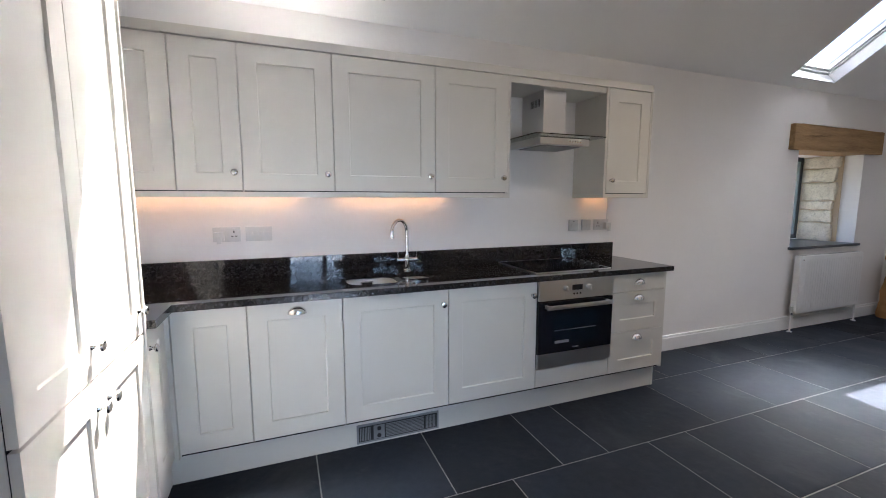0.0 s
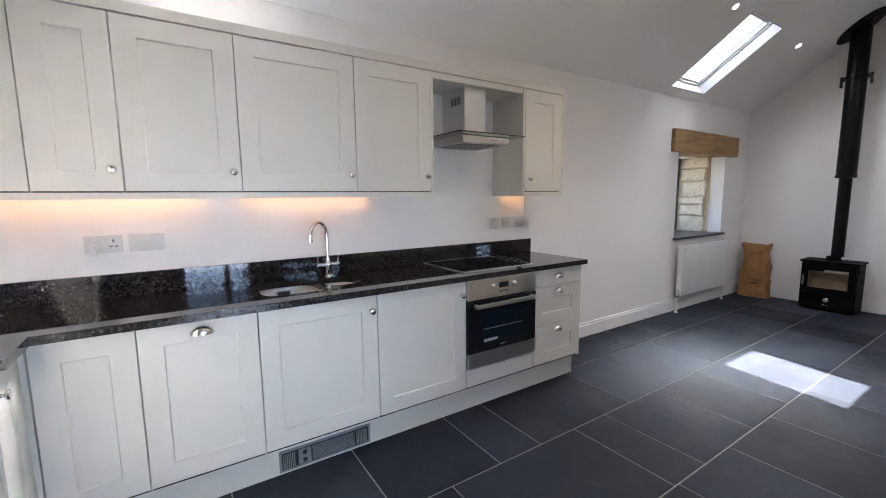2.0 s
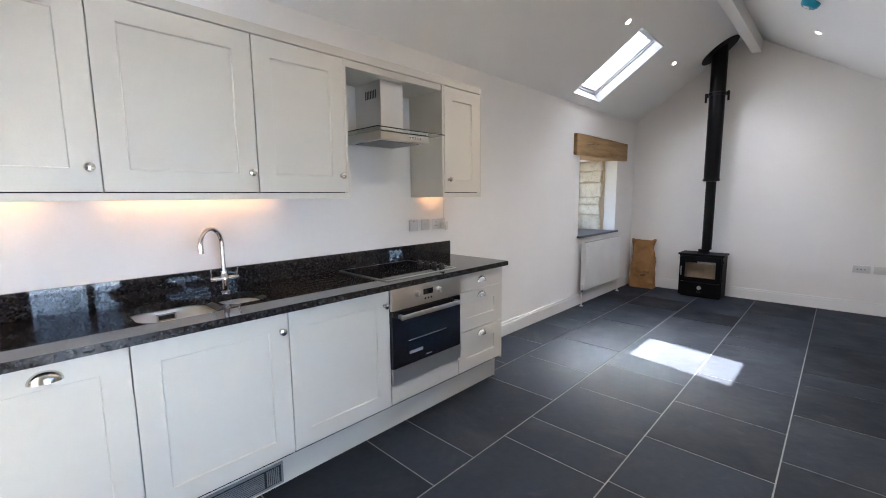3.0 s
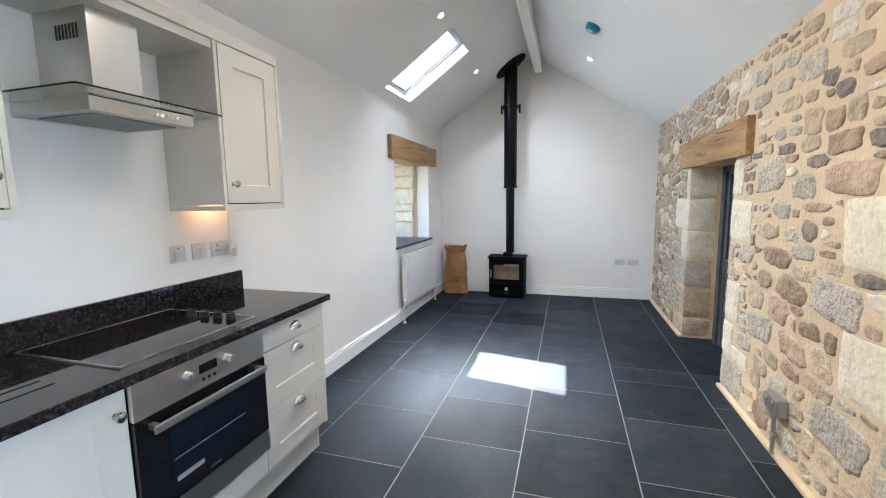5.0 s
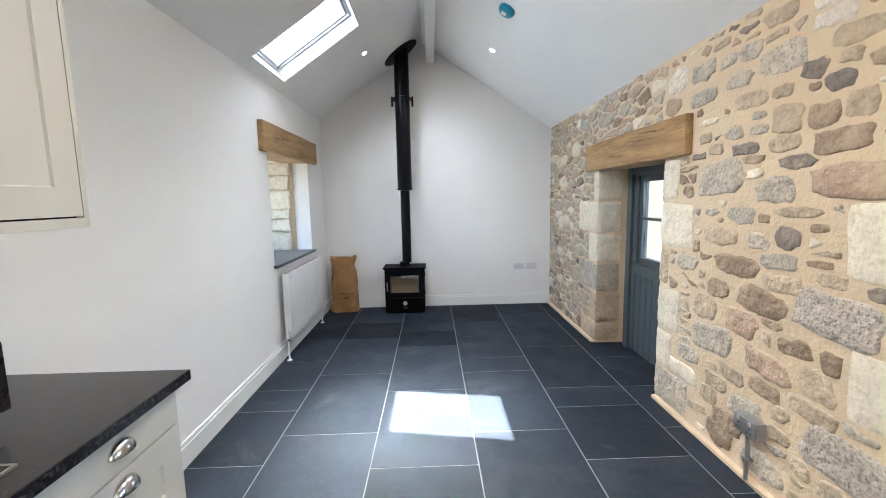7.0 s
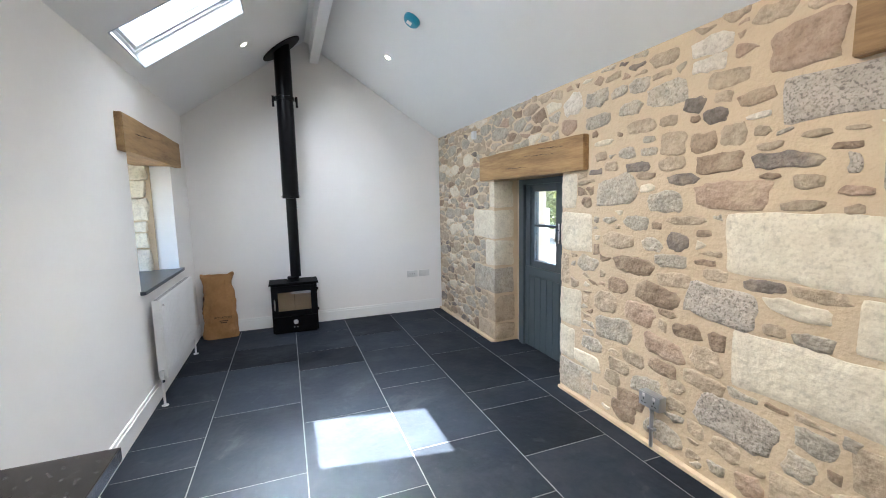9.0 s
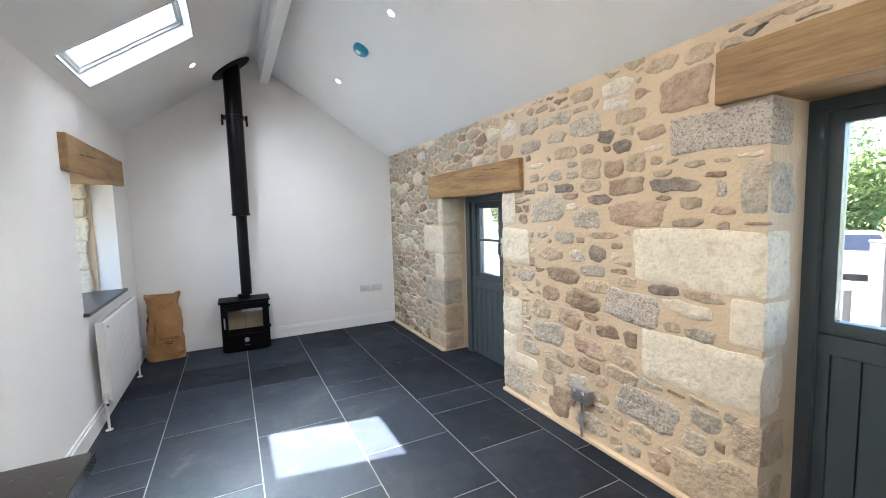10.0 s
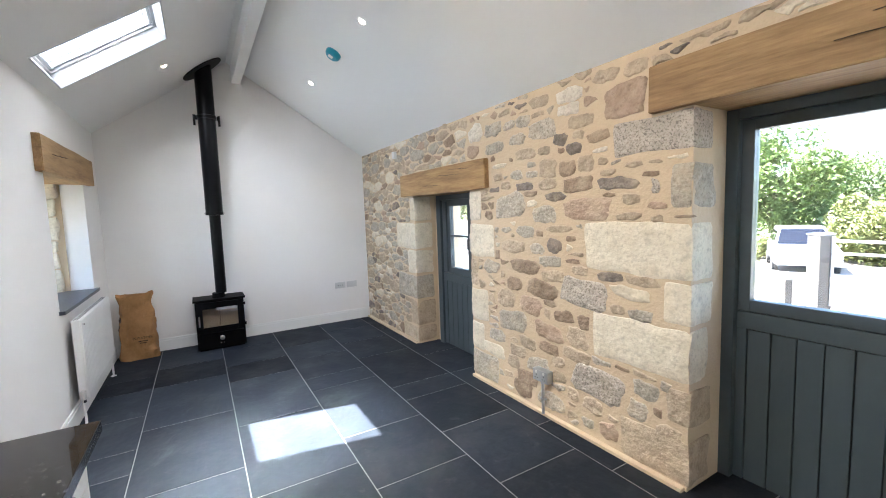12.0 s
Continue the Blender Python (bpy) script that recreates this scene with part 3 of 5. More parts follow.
def cabinet(name, label, m, w, z0, z1, depth, fronts, category="cabinet", group="", body_z0=None, body_z1=None):
    """A cabinet unit in local x (width), y (depth, front at 0) and z; fronts: x, z, width, height, furniture."""
    root = thing(name, label, category, group)
    root.matrix_world = m
    body = part("body", B(0.0006, w - 0.0006, 0.0225, depth, z0 if body_z0 is None else body_z0, body_z1 or z1), M_CABINET, root)
    # added sheet, painted near black as the shade between the fronts
    part("shadow_gap", B(0.003, w - 0.003, 0.0205, 0.0222, z0 + 0.002, z1 - 0.002), M_PAINTED_SHADE, root, "near-black sheet painted as shade in the door gaps")
    for fx, fz, fw, fh, kind in fronts:
        d = part("drawer" if kind == "cup" and fh < 0.4 else "door", shaker(fw - 0.005, fh - 0.005, rail=0.085 if min(fw, fh) > 0.25 else 0.072), M_CABINET, root)
        d.location = (fx + 0.0025, 0, fz + 0.0025)
        if kind == "cup":
            cup_handle(d, fw / 2, fh - (0.052 if fh > 0.3 else 0.065 if fh < 0.2 else 0.045))
        elif kind:
            knob(d, fw - 0.038 if kind[0] == "r" else 0.038, 0.090 if kind[1] == "b" else fh - 0.090)
    return root


# ---- kitchen: base run ----
FRONT = 2.02
DZ0, DZ1 = 0.188, 0.884
base = lambda x: pose(x, FRONT, 0)
H = DZ1 - DZ0
G = "base units along the plastered wall"
cabinet("base_cabinet", "pale grey shaker corner base unit under the granite", base(-0.283), 0.317, 0.17, 0.885, 0.56, [(0, DZ0, 0.317, H, "")], group=G)
cabinet("base_cabinet", "pale grey shaker integrated unit with a cup handle", base(0.034), 0.450, 0.17, 0.885, 0.56, [(0, DZ0, 0.450, H, "cup")], group=G)
cabinet("base_cabinet", "pale grey shaker sink base unit with one knob", base(0.484), 0.591, 0.17, 0.885, 0.56, [(0, DZ0, 0.591, H, "rt")], group=G, body_z1=0.69)
cabinet("base_cabinet", "pale grey shaker base unit beside the oven", base(1.075), 0.592, 0.17, 0.885, 0.56, [(0, DZ0, 0.592, H, "rt")], group=G)
cabinet("oven_housing", "pale grey housing panel below the built-in oven", base(1.667), 0.583, 0.17, 0.885, 0.56, [(0, DZ0, 0.583, 0.122, "")], group=G, body_z0=0.17)
cabinet("drawer_unit", "pale grey three drawer unit with cup handles", base(2.25), 0.487, 0.17, 0.885, 0.56, [(0, 0.755, 0.487, 0.129, "cup"), (0, 0.474, 0.487, 0.281, "cup"), (0, DZ0, 0.487, 0.286, "cup")], group=G)
bm = bmesh.new()
box(bm, 2.738, 2.757, FRONT + 0.01, YN - 0.001, 0.17, 0.885, 0.001)
box(bm, 2.738, 2.757, FRONT + 0.075, YN - 0.001, 0.0, 0.17, 0.001)
tagged(link("end_panel", bm, M_CABINET), "pale grey end panel closing the base units", "panel")
tagged(link("plinth", B(-0.36, 2.737, 2.10, 2.118, 0, 0.169), M_CABINET), "pale grey plinth below the base units", "plinth")
tagged(link("plinth", B(-0.36, -0.342, 0.92, 2.10, 0, 0.169), M_CABINET), "pale grey plinth below the tall units", "plinth")

# return leg: a narrow base unit and the tall larder, fronts facing east
east = lambda y0, x=-0.30: pose(x, y0, 0, 0, 0, 90)
cabinet("base_cabinet", "narrow pale grey shaker base unit in the corner", east(1.742), 0.262, 0.17, 0.885, 0.58, [(0, DZ0, 0.262, H, "lt")])
tagged(link("corner_post", B(-0.318, -0.284, 2.006, 2.04, 0.17, 0.885, bevel=0.001), M_CABINET), "pale grey filler post in the inner corner", "panel")
tall = cabinet("tall_cabinet", "tall pale grey shaker larder with four doors", east(0.925), 0.802, 0.17, 2.20, 0.58, [
    (0, 0.880, 0.401, 1.29, "rb"), (0.401, 0.880, 0.401, 1.29, "rb"), (0, DZ0, 0.401, 0.688, "rt"), (0.401, DZ0, 0.401, 0.688, "lt")])
tagged(link("end_panel", B(-0.88, -0.292, 1.728, 1.741, 0.0, 2.20, bevel=0.001), M_CABINET), "pale grey end panel of the tall larder", "panel")

# granite worktop: an L with the sink cut-out, upstand and drainer grooves
WT0, WT1, WF = 0.886, 0.92, 1.985


def rounded(x0, x1, y0, y1, r, n=6):
    pts = []
    for cx, cy, a0 in ((x1 - r, y1 - r, 0), (x0 + r, y1 - r, 90), (x0 + r, y0 + r, 180), (x1 - r, y0 + r, 270)):
        pts += [(cx + r * math.cos(radians(a0 + 90 * k / n)), cy + r * math.sin(radians(a0 + 90 * k / n))) for k in range(n + 1)]
    return pts


def plate_with_holes(bm, outer, holes, z0, z1):
    """A flat plate with holes, filled and given thickness."""
    loops = []
    for z in (z1, z0):
        edges = []
        ring_sets = []
        for ring in (outer, *holes):
            vs = [bm.verts.new((x, y, z)) for x, y in ring]
            ring_sets.append(vs)
            edges += [bm.edges.new((vs[k], vs[(k + 1) % len(vs)])) for k in range(len(vs))]
        bmesh.ops.triangle_fill(bm, edges=edges, use_beauty=True)
        loops.append(ring_sets)
    for top, low in zip(*loops):
        for k in range(len(top)):
            j = (k + 1) % len(top)
            bm.faces.new((top[k], top[j], low[j], low[k]))
    return bm


BOWLS = (rounded(0.535, 0.850, 2.115, 2.475, 0.085), rounded(0.868, 1.075, 2.185, 2.435, 0.075))
outer = [(-0.895, 1.743), (-0.262, 1.743), (-0.262, WF), (2.766, WF), (2.766, YN - 0.001), (-0.895, YN - 0.001)]
bm = plate_with_holes(bmesh.new(), outer, BOWLS, WT0, WT1)
top = tagged(link("worktop", bm, M_GRANITE), "polished black speckled granite worktop", "worktop")
bm = B(-0.88, 2.766, YN - 0.0215, YN - 0.001, WT1 + 0.0005, 1.033, bevel=0.002)
tagged(link("upstand", bm, M_GRANITE), "polished black granite upstand behind the worktop", "upstand")
# drainer grooves: flat strips on the granite, their shade painted near black
for k in range(5):
    yy = 2.14 + 0.062 * k
    part("drainer_groove", B(1.13, 1.56, yy, yy + 0.008, WT1 + 0.0002, WT1 + 0.0008), M_PAINTED_SHADE, top, "dark strip painted as the shade in a drainer groove")

for q in ((-0.262, 2.766, WF - 0.003, WF - 0.0002), (2.7662, 2.769, WF - 0.003, YN - 0.001)):
    part("edge", B(*q, WT0 + 0.0006, WT1 - 0.0008), M_HONED, top, "honed speckled edge")

# undermounted sink
sink = thing("sink", "stainless steel one and a half bowl sink", "sink")
for ring, depth in zip(BOWLS, (0.17, 0.11)):
    bm = bmesh.new()
    cx = sum(p[0] for p in ring) / len(ring)
    cy = sum(p[1] for p in ring) / len(ring)
    prev = None
    for f, z in ((1.03, WT0 - 0.001), (1.0, WT0 - 0.004), (0.97, WT0 - depth * 0.8), (0.90, WT0 - depth), (0.15, WT0 - depth - 0.006)):
        cur = [bm.verts.new((cx + (x - cx) * f, cy + (y - cy) * f, z)) for x, y in ring]
        if prev:
            for k in range(len(ring)):
                j = (k + 1) % len(ring)
                bm.faces.new((prev[k], prev[j], cur[j], cur[k]))
        prev = cur
    bm.faces.new(prev)
    part("bowl", bm, M_SINK, sink, smooth=True)
part("divider", B(0.846, 0.872, 2.20, 2.43, WT0 - 0.06, WT0 - 0.006, bevel=0.006), M_SINK, sink)
bm = bmesh.new()
box(bm, 0.655, 0.735, 2.462, 2.470, 0.835, 0.868, 0.002)
part("overflow", bm, M_CHROME, sink, "rectangular overflow plate")
part("overflow_slot", B(0.663, 0.727, 2.4590, 2.4615, 0.842, 0.861), M_BLACKPLASTIC, sink)

# mixer tap
tap = thing("mixer_tap", "chrome swan-neck mixer tap with two levers", "tap", at=(0.965, 2.485, WT1))
bm = lathe(bmesh.new(), [(0.026, 0), (0.026, 0.006), (0.021, 0.012), (0.018, 0.05), (0.021, 0.062), (0.021, 0.085), (0.014, 0.095), (0.0135, 0.11)], 24)
part("base", bm, M_CHROME, tap, smooth=True)
bm = bmesh.new()
way = Vector((-0.86, -0.51, 0))
pts = [Vector((0, 0, 0.10)), Vector((0, 0, 0.255))]
R = 0.068
for k in range(1, 13):
    a = math.pi * k / 12
    pts.append(Vector((0, 0, 0.255)) + way * (R - R * math.cos(a)) + Vector((0, 0, R * math.sin(a) * 1.15)))
pts.append(pts[-1] + Vector((0, 0, -0.035)))
prev = None
for i, p in enumerate(pts):
    tang = (pts[min(i + 1, len(pts) - 1)] - pts[max(i - 1, 0)]).normalized()
    side = tang.cross(Vector((0.51, -0.86, 0))).normalized()
    nor = side.cross(tang)
    rr = 0.0115 if i < len(pts) - 2 else 0.0135
    ring = [bm.verts.new(p + side * rr * math.cos(2 * math.pi * k / 16) + nor * rr * math.sin(2 * math.pi * k / 16)) for k in range(16)]
    if prev:
        for k in range(16):
            bm.faces.new((prev[k], prev[(k + 1) % 16], ring[(k + 1) % 16], ring[k]))
    prev = ring
bm.faces.new(prev)
part("spout", bm, M_CHROME, tap, smooth=True)
for s in (-1, 1):
    bm = bmesh.new()
    tube(bm, (0.018 * s, 0, 0.072), (0.068 * s, 0, 0.072), 0.0125)
    tube(bm, (0.060 * s, -0.004, 0.080), (0.064 * s, -0.012, 0.122), 0.0045)
    part("lever", bm, M_CHROME, tap, smooth=True)

# hob
hob = thing("hob", "black glass ceramic hob with four black knobs", "hob", at=(0, 0, WT1))
bm = B(1.69, 2.272, 2.065, 2.555, 0.0005, 0.0055, bevel=0.0015)
part("glass_top", bm, M_BLACKGLASS, hob)
bm = bmesh.new()
for q in ((1.684, 1.69, 2.06, 2.56), (2.272, 2.278, 2.06, 2.56), (1.69, 2.272, 2.06, 2.065), (1.69, 2.272, 2.555, 2.56)):
    box(bm, *q, 0.0005, 0.0065)
part("trim", bm, M_STEEL, hob, "thin steel edge trim")
for k in range(4):
    m = pose(2.215, 2.135 + 0.073 * k, 0.0055)
    bm = lathe(bmesh.new(), [(0.021, 0), (0.021, 0.004), (0.019, 0.005), (0.0185, 0.024), (0.016, 0.026), (0.0005, 0.0262)], 20, m)
    box(bm, 2.212, 2.218, 2.117 + 0.073 * k, 2.153 + 0.073 * k, 0.030, 0.036, 0.001)
    part("control_knob", bm, M_BLACKPLASTIC, hob, smooth=True)

# oven
oven = thing("oven", "built-in stainless steel oven with a black glass door", "oven", at=(1.667, 2.0, 0))
W = 0.583
part("control_panel", B(0.002, W - 0.002, 0.0, 0.0195, 0.755, 0.882, bevel=0.002), M_STEEL, oven)
for kx in (0.197, 0.375):
    bm = lathe(bmesh.new(), [(0.019, 0), (0.019, 0.004), (0.0165, 0.006), (0.0155, 0.024), (0.013, 0.026), (0.0005, 0.0262)], 20, pose(kx, 0, 0.826, 90, 0, 0))
    box(bm, kx - 0.003, kx + 0.003, -0.034, -0.027, 0.812, 0.840, 0.001)
    part("control_knob", bm, M_STEEL, oven, smooth=True)
part("display", B(0.247, 0.327, -0.0022, -0.0002, 0.812, 0.846), M_BLACKGLASS, oven, "black clock display")
for k in range(3):
    part("button", lathe(bmesh.new(), [(0.006, 0), (0.006, 0.004), (0.0005, 0.0045)], 12, pose(0.262 + 0.025 * k, 0, 0.788, 90, 0, 0)), M_BLACKPLASTIC, oven)
od = part("door", B(0.002, W - 0.002, 0.0, 0.0195, 0.412, 0.750, bevel=0.002), M_BLACKGLASS, oven)
part("window", B(0.11, W - 0.125, -0.0016, -0.0002, 0.470, 0.665), M_OVENGLASS, od, "dark oven window with a shelf behind")
part("shelf_edge", B(0.12, W - 0.135, -0.0026, -0.0018, 0.556, 0.560), M_GREYPLASTIC, od)
part("booklet", B(0.125, 0.235, -0.0028, -0.0018, 0.474, 0.492), M_BOOKLET, od, "pale booklet lying in the oven")
part("maker_mark", B(0.262, 0.312, -0.0022, -0.0004, 0.433, 0.440), M_STEEL, od)
part("bottom_trim", B(0.002, W - 0.002, -0.001, 0.0195, 0.316, 0.410, bevel=0.002), M_STEEL, oven)
bm = bmesh.new()
box(bm, 0.035, W - 0.035, -0.046, -0.034, 0.706, 0.733, 0.004)
box(bm, 0.045, 0.063, -0.036, 0.0, 0.709, 0.730)
box(bm, W - 0.063, W - 0.045, -0.036, 0.0, 0.709, 0.730)
part("handle", bm, M_STEEL, od, "flat steel bar handle")

# plinth heater
ph = thing("plinth_heater", "grey plinth heater grille in the kickboard", "heater", at=(0.55, 2.0995, 0.012))
part("frame", B(0, 0.49, -0.006, 0.0, 0, 0.112, bevel=0.002), M_GREYPLASTIC, ph)
part("recess", B(0.012, 0.478, -0.0075, -0.0062, 0.012, 0.100), M_BLACKPLASTIC, ph)
for k in range(9):
    part("slat", B(0.165, 0.395, -0.012, -0.0078, 0.020 + 0.0088 * k, 0.0235 + 0.0088 * k), M_GREYPLASTIC, ph)
for xa in (0.018, 0.408):
    for k in range(7):
        part("slat", B(xa + 0.009 * k, xa + 0.004 + 0.009 * k, -0.012, -0.0078, 0.018, 0.094), M_GREYPLASTIC, ph)
part("control_plate", B(0.095, 0.158, -0.0105, -0.0078, 0.016, 0.096), M_GREYPLASTIC, ph)
for k in range(2):
    part("switch", lathe(bmesh.new(), [(0.012, 0), (0.012, 0.005), (0.001, 0.006)], 14, pose(0.126, -0.0105, 0.036 + 0.042 * k, 90, 0, 0)), M_BLACKPLASTIC, ph)

# ---- kitchen: wall units ----
WFY = 2.25
wallm = lambda x: pose(x, WFY, 0)
UZ0, UZ1 = 1.432, 2.150
G = "wall units above the worktop"
for xa, xb, k, lab in ((-0.56, -0.262, "lb", "pale grey shaker corner wall unit"), (-0.262, 0.033, "rb", "narrow pale grey shaker wall unit"), (0.033, 0.490, "rb", "pale grey shaker wall unit above the sockets"),
                       (0.490, 1.079, "rb", "wide pale grey shaker wall unit above the sink"), (1.079, 1.572, "rb", "pale grey shaker wall unit beside the hood bay"), (2.372, 2.756, "lb", "pale grey shaker wall unit closing the run")):
    w = xb - xa
    cabinet("wall_cabinet", lab, wallm(xa), w, UZ0 - 0.012, UZ1 + 0.008, YN - WFY - 0.001, [(0, UZ0 - 0.004, w, UZ1 - UZ0 + 0.010, k)], group=G)
bm = bmesh.new()
box(bm, -0.56, 2.775, WFY - 0.002, YN - 0.001, UZ1 + 0.009, 2.206, 0.002)
tagged(link("cornice", bm, M_CABINET), "pale grey flat cornice along the wall units", "cornice")
bm = bmesh.new()
for xa, xb in ((-0.56, 1.590), (2.352, 2.7565)):
    box(bm, xa, xb, WFY - 0.002, WFY + 0.018, 1.396, UZ0 - 0.007, 0.002)
box(bm, 2.352, 2.370, WFY + 0.018, YN - 0.001, 1.396, UZ0 - 0.013)
box(bm, 1.572, 1.590, WFY + 0.018, YN - 0.001, 1.396, UZ0 - 0.013)
tagged(link("light_pelmet", bm, M_CABINET), "pale grey light pelmet below the wall units", "pelmet")
for q in ((1.573, 1.590, WFY + 0.002, UZ0 - 0.012, UZ1 + 0.008), (2.353, 2.371, WFY + 0.002, UZ0 - 0.012, UZ1 + 0.008), (2.757, 2.775, WFY, 1.396, UZ1 + 0.008), (1.591, 2.352, WFY + 0.012, UZ1 - 0.030, UZ1 + 0.008)):
    tagged(link("side_panel", B(q[0], q[1], q[2], YN - 0.001, q[3], q[4]), M_CABINET), "pale grey panel framing the hood bay", "panel", "panels round the hood bay")
for xa, xb in ((-0.60, 0.33), (0.52, 1.27), (2.46, 2.68)):
    s = tagged(link("led_strip", B(xa, xb, YN - 0.075, YN - 0.055, UZ0 - 0.021, UZ0 - 0.0125), M_LED), "warm glowing light strip below the wall units", "light strip", "strips below the wall units")

# cooker hood
hood = thing("cooker_hood", "stainless steel chimney hood with a glass canopy", "cooker hood", at=(1.97, 2.25, 0))
part("chimney", B(-0.09, 0.09, 0.07, 0.339, 1.80, UZ1 - 0.031, bevel=0.002), M_STEEL, hood)
for k in range(7):
    part("vent_slot", B(-0.0915, -0.0898, 0.115 + 0.017 * k, 0.124 + 0.017 * k, 2.015, 2.065), M_BLACKPLASTIC, hood)
bm = bmesh.new()
box(bm, -0.19, 0.20, -0.05, 0.33, 1.742, 1.789, 0.003)
can = part("canopy_body", bm, M_STEEL, hood)
part("filter", B(-0.15, 0.16, 0.0, 0.27, 1.737, 1.7418), M_GREYPLASTIC, can, "grease filter below the hood")
for k in range(5):
    part("button", lathe(bmesh.new(), [(0.007, 0), (0.007, 0.003), (0.0005, 0.004)], 12, pose(0.04 + 0.021 * k, -0.05, 1.766, 90, 0, 0)), M_CHROME, can)
bm = plate_with_holes(bmesh.new(), rounded(-0.285, 0.265, -0.145, 0.32, 0.015, 4), [], 1.7895, 1.7955)
part("glass_canopy", bm, M_HOODGLASS, hood, "flat tinted glass canopy")
for q in ((-0.272, 0.252, -0.1462, -0.1452), (-0.2862, -0.2852, -0.13, 0.32)):
    part("glass_edge", B(*q, 1.7897, 1.7953), M_BLACKGLASS, hood, "dark polished glass edge")
part("glass_edge", B(-0.19, 0.20, -0.0508, -0.0502, 1.7855, 1.7893), M_BLACKGLASS, hood, "dark seal line below the glass")


# sockets and switches
def face_plate(name, label, m, w, h, marks, plug=False, mat=None):
    """A wall plate in local x and z, its face towards -y; marks: x, z, width, height, dark or white."""
    root = thing(name, label, "socket" if "socket" in name else "switch")
    root.matrix_world = m
    part("plate", B(0, w, -0.009, 0, 0, h, bevel=0.003), mat or M_PLASTIC, root, smooth=True)
    for x, z, a, b, dark in marks:
        part("hole" if dark else "rocker", B(x, x + a, -0.0105 if dark else -0.0125, -0.0088, z, z + b, bevel=0 if dark else 0.001), M_BLACKPLASTIC if dark else (mat or M_PLASTIC), root)
    if plug:
        pb = bmesh.new()
        box(pb, plug - 0.026, plug + 0.026, -0.046, -0.0125, 0.008, 0.060, 0.006)
        box(pb, plug - 0.012, plug + 0.012, -0.058, -0.044, -0.008, 0.035, 0.004)
        part("plug", pb, M_PLASTIC, root, "white plug", True)
    return root


pins = lambda x: [(x, 0.052, 0.006, 0.014, 1), (x - 0.013, 0.030, 0.012, 0.005, 1), (x + 0.008, 0.030, 0.012, 0.005, 1), (x - 0.004, 0.068, 0.012, 0.010, 0)]
face_plate("socket_outlet", "white double socket with a plug in it", pose(-0.168, YN, 1.138), 0.146, 0.086, pins(0.108) + [(0.04, 0.068, 0.012, 0.010, 0)], plug=0.036)
face_plate("switch_plate", "white four gang switch plate", pose(0.004, YN, 1.138), 0.146, 0.086, [(0.022 + 0.028 * k, 0.03, 0.018, 0.026, 0) for k in range(4)])
face_plate("switch_plate", "white fused cooker switch plate", pose(2.326, YN, 1.138), 0.086, 0.086, [(0.02, 0.03, 0.016, 0.024, 0), (0.048, 0.036, 0.016, 0.010, 0), (0.040, 0.070, 0.010, 0.005, 1)])
face_plate("switch_plate", "white two gang switch plate", pose(2.452, YN, 1.138), 0.086, 0.086, [(0.018, 0.03, 0.02, 0.028, 0), (0.046, 0.03, 0.02, 0.028, 0)])
face_plate("socket_outlet", "white double socket with a plug and cable", pose(2.572, YN, 1.138), 0.146, 0.086, pins(0.036) + [(0.10, 0.068, 0.012, 0.010, 0)], plug=0.118)
tagged(link("cable", tube(bmesh.new(), (2.70, YN - 0.006, 1.20), (2.705, YN - 0.006, 1.40), 0.003, seg=8), M_PLASTIC), "thin white cable running up to the light strip", "cable")

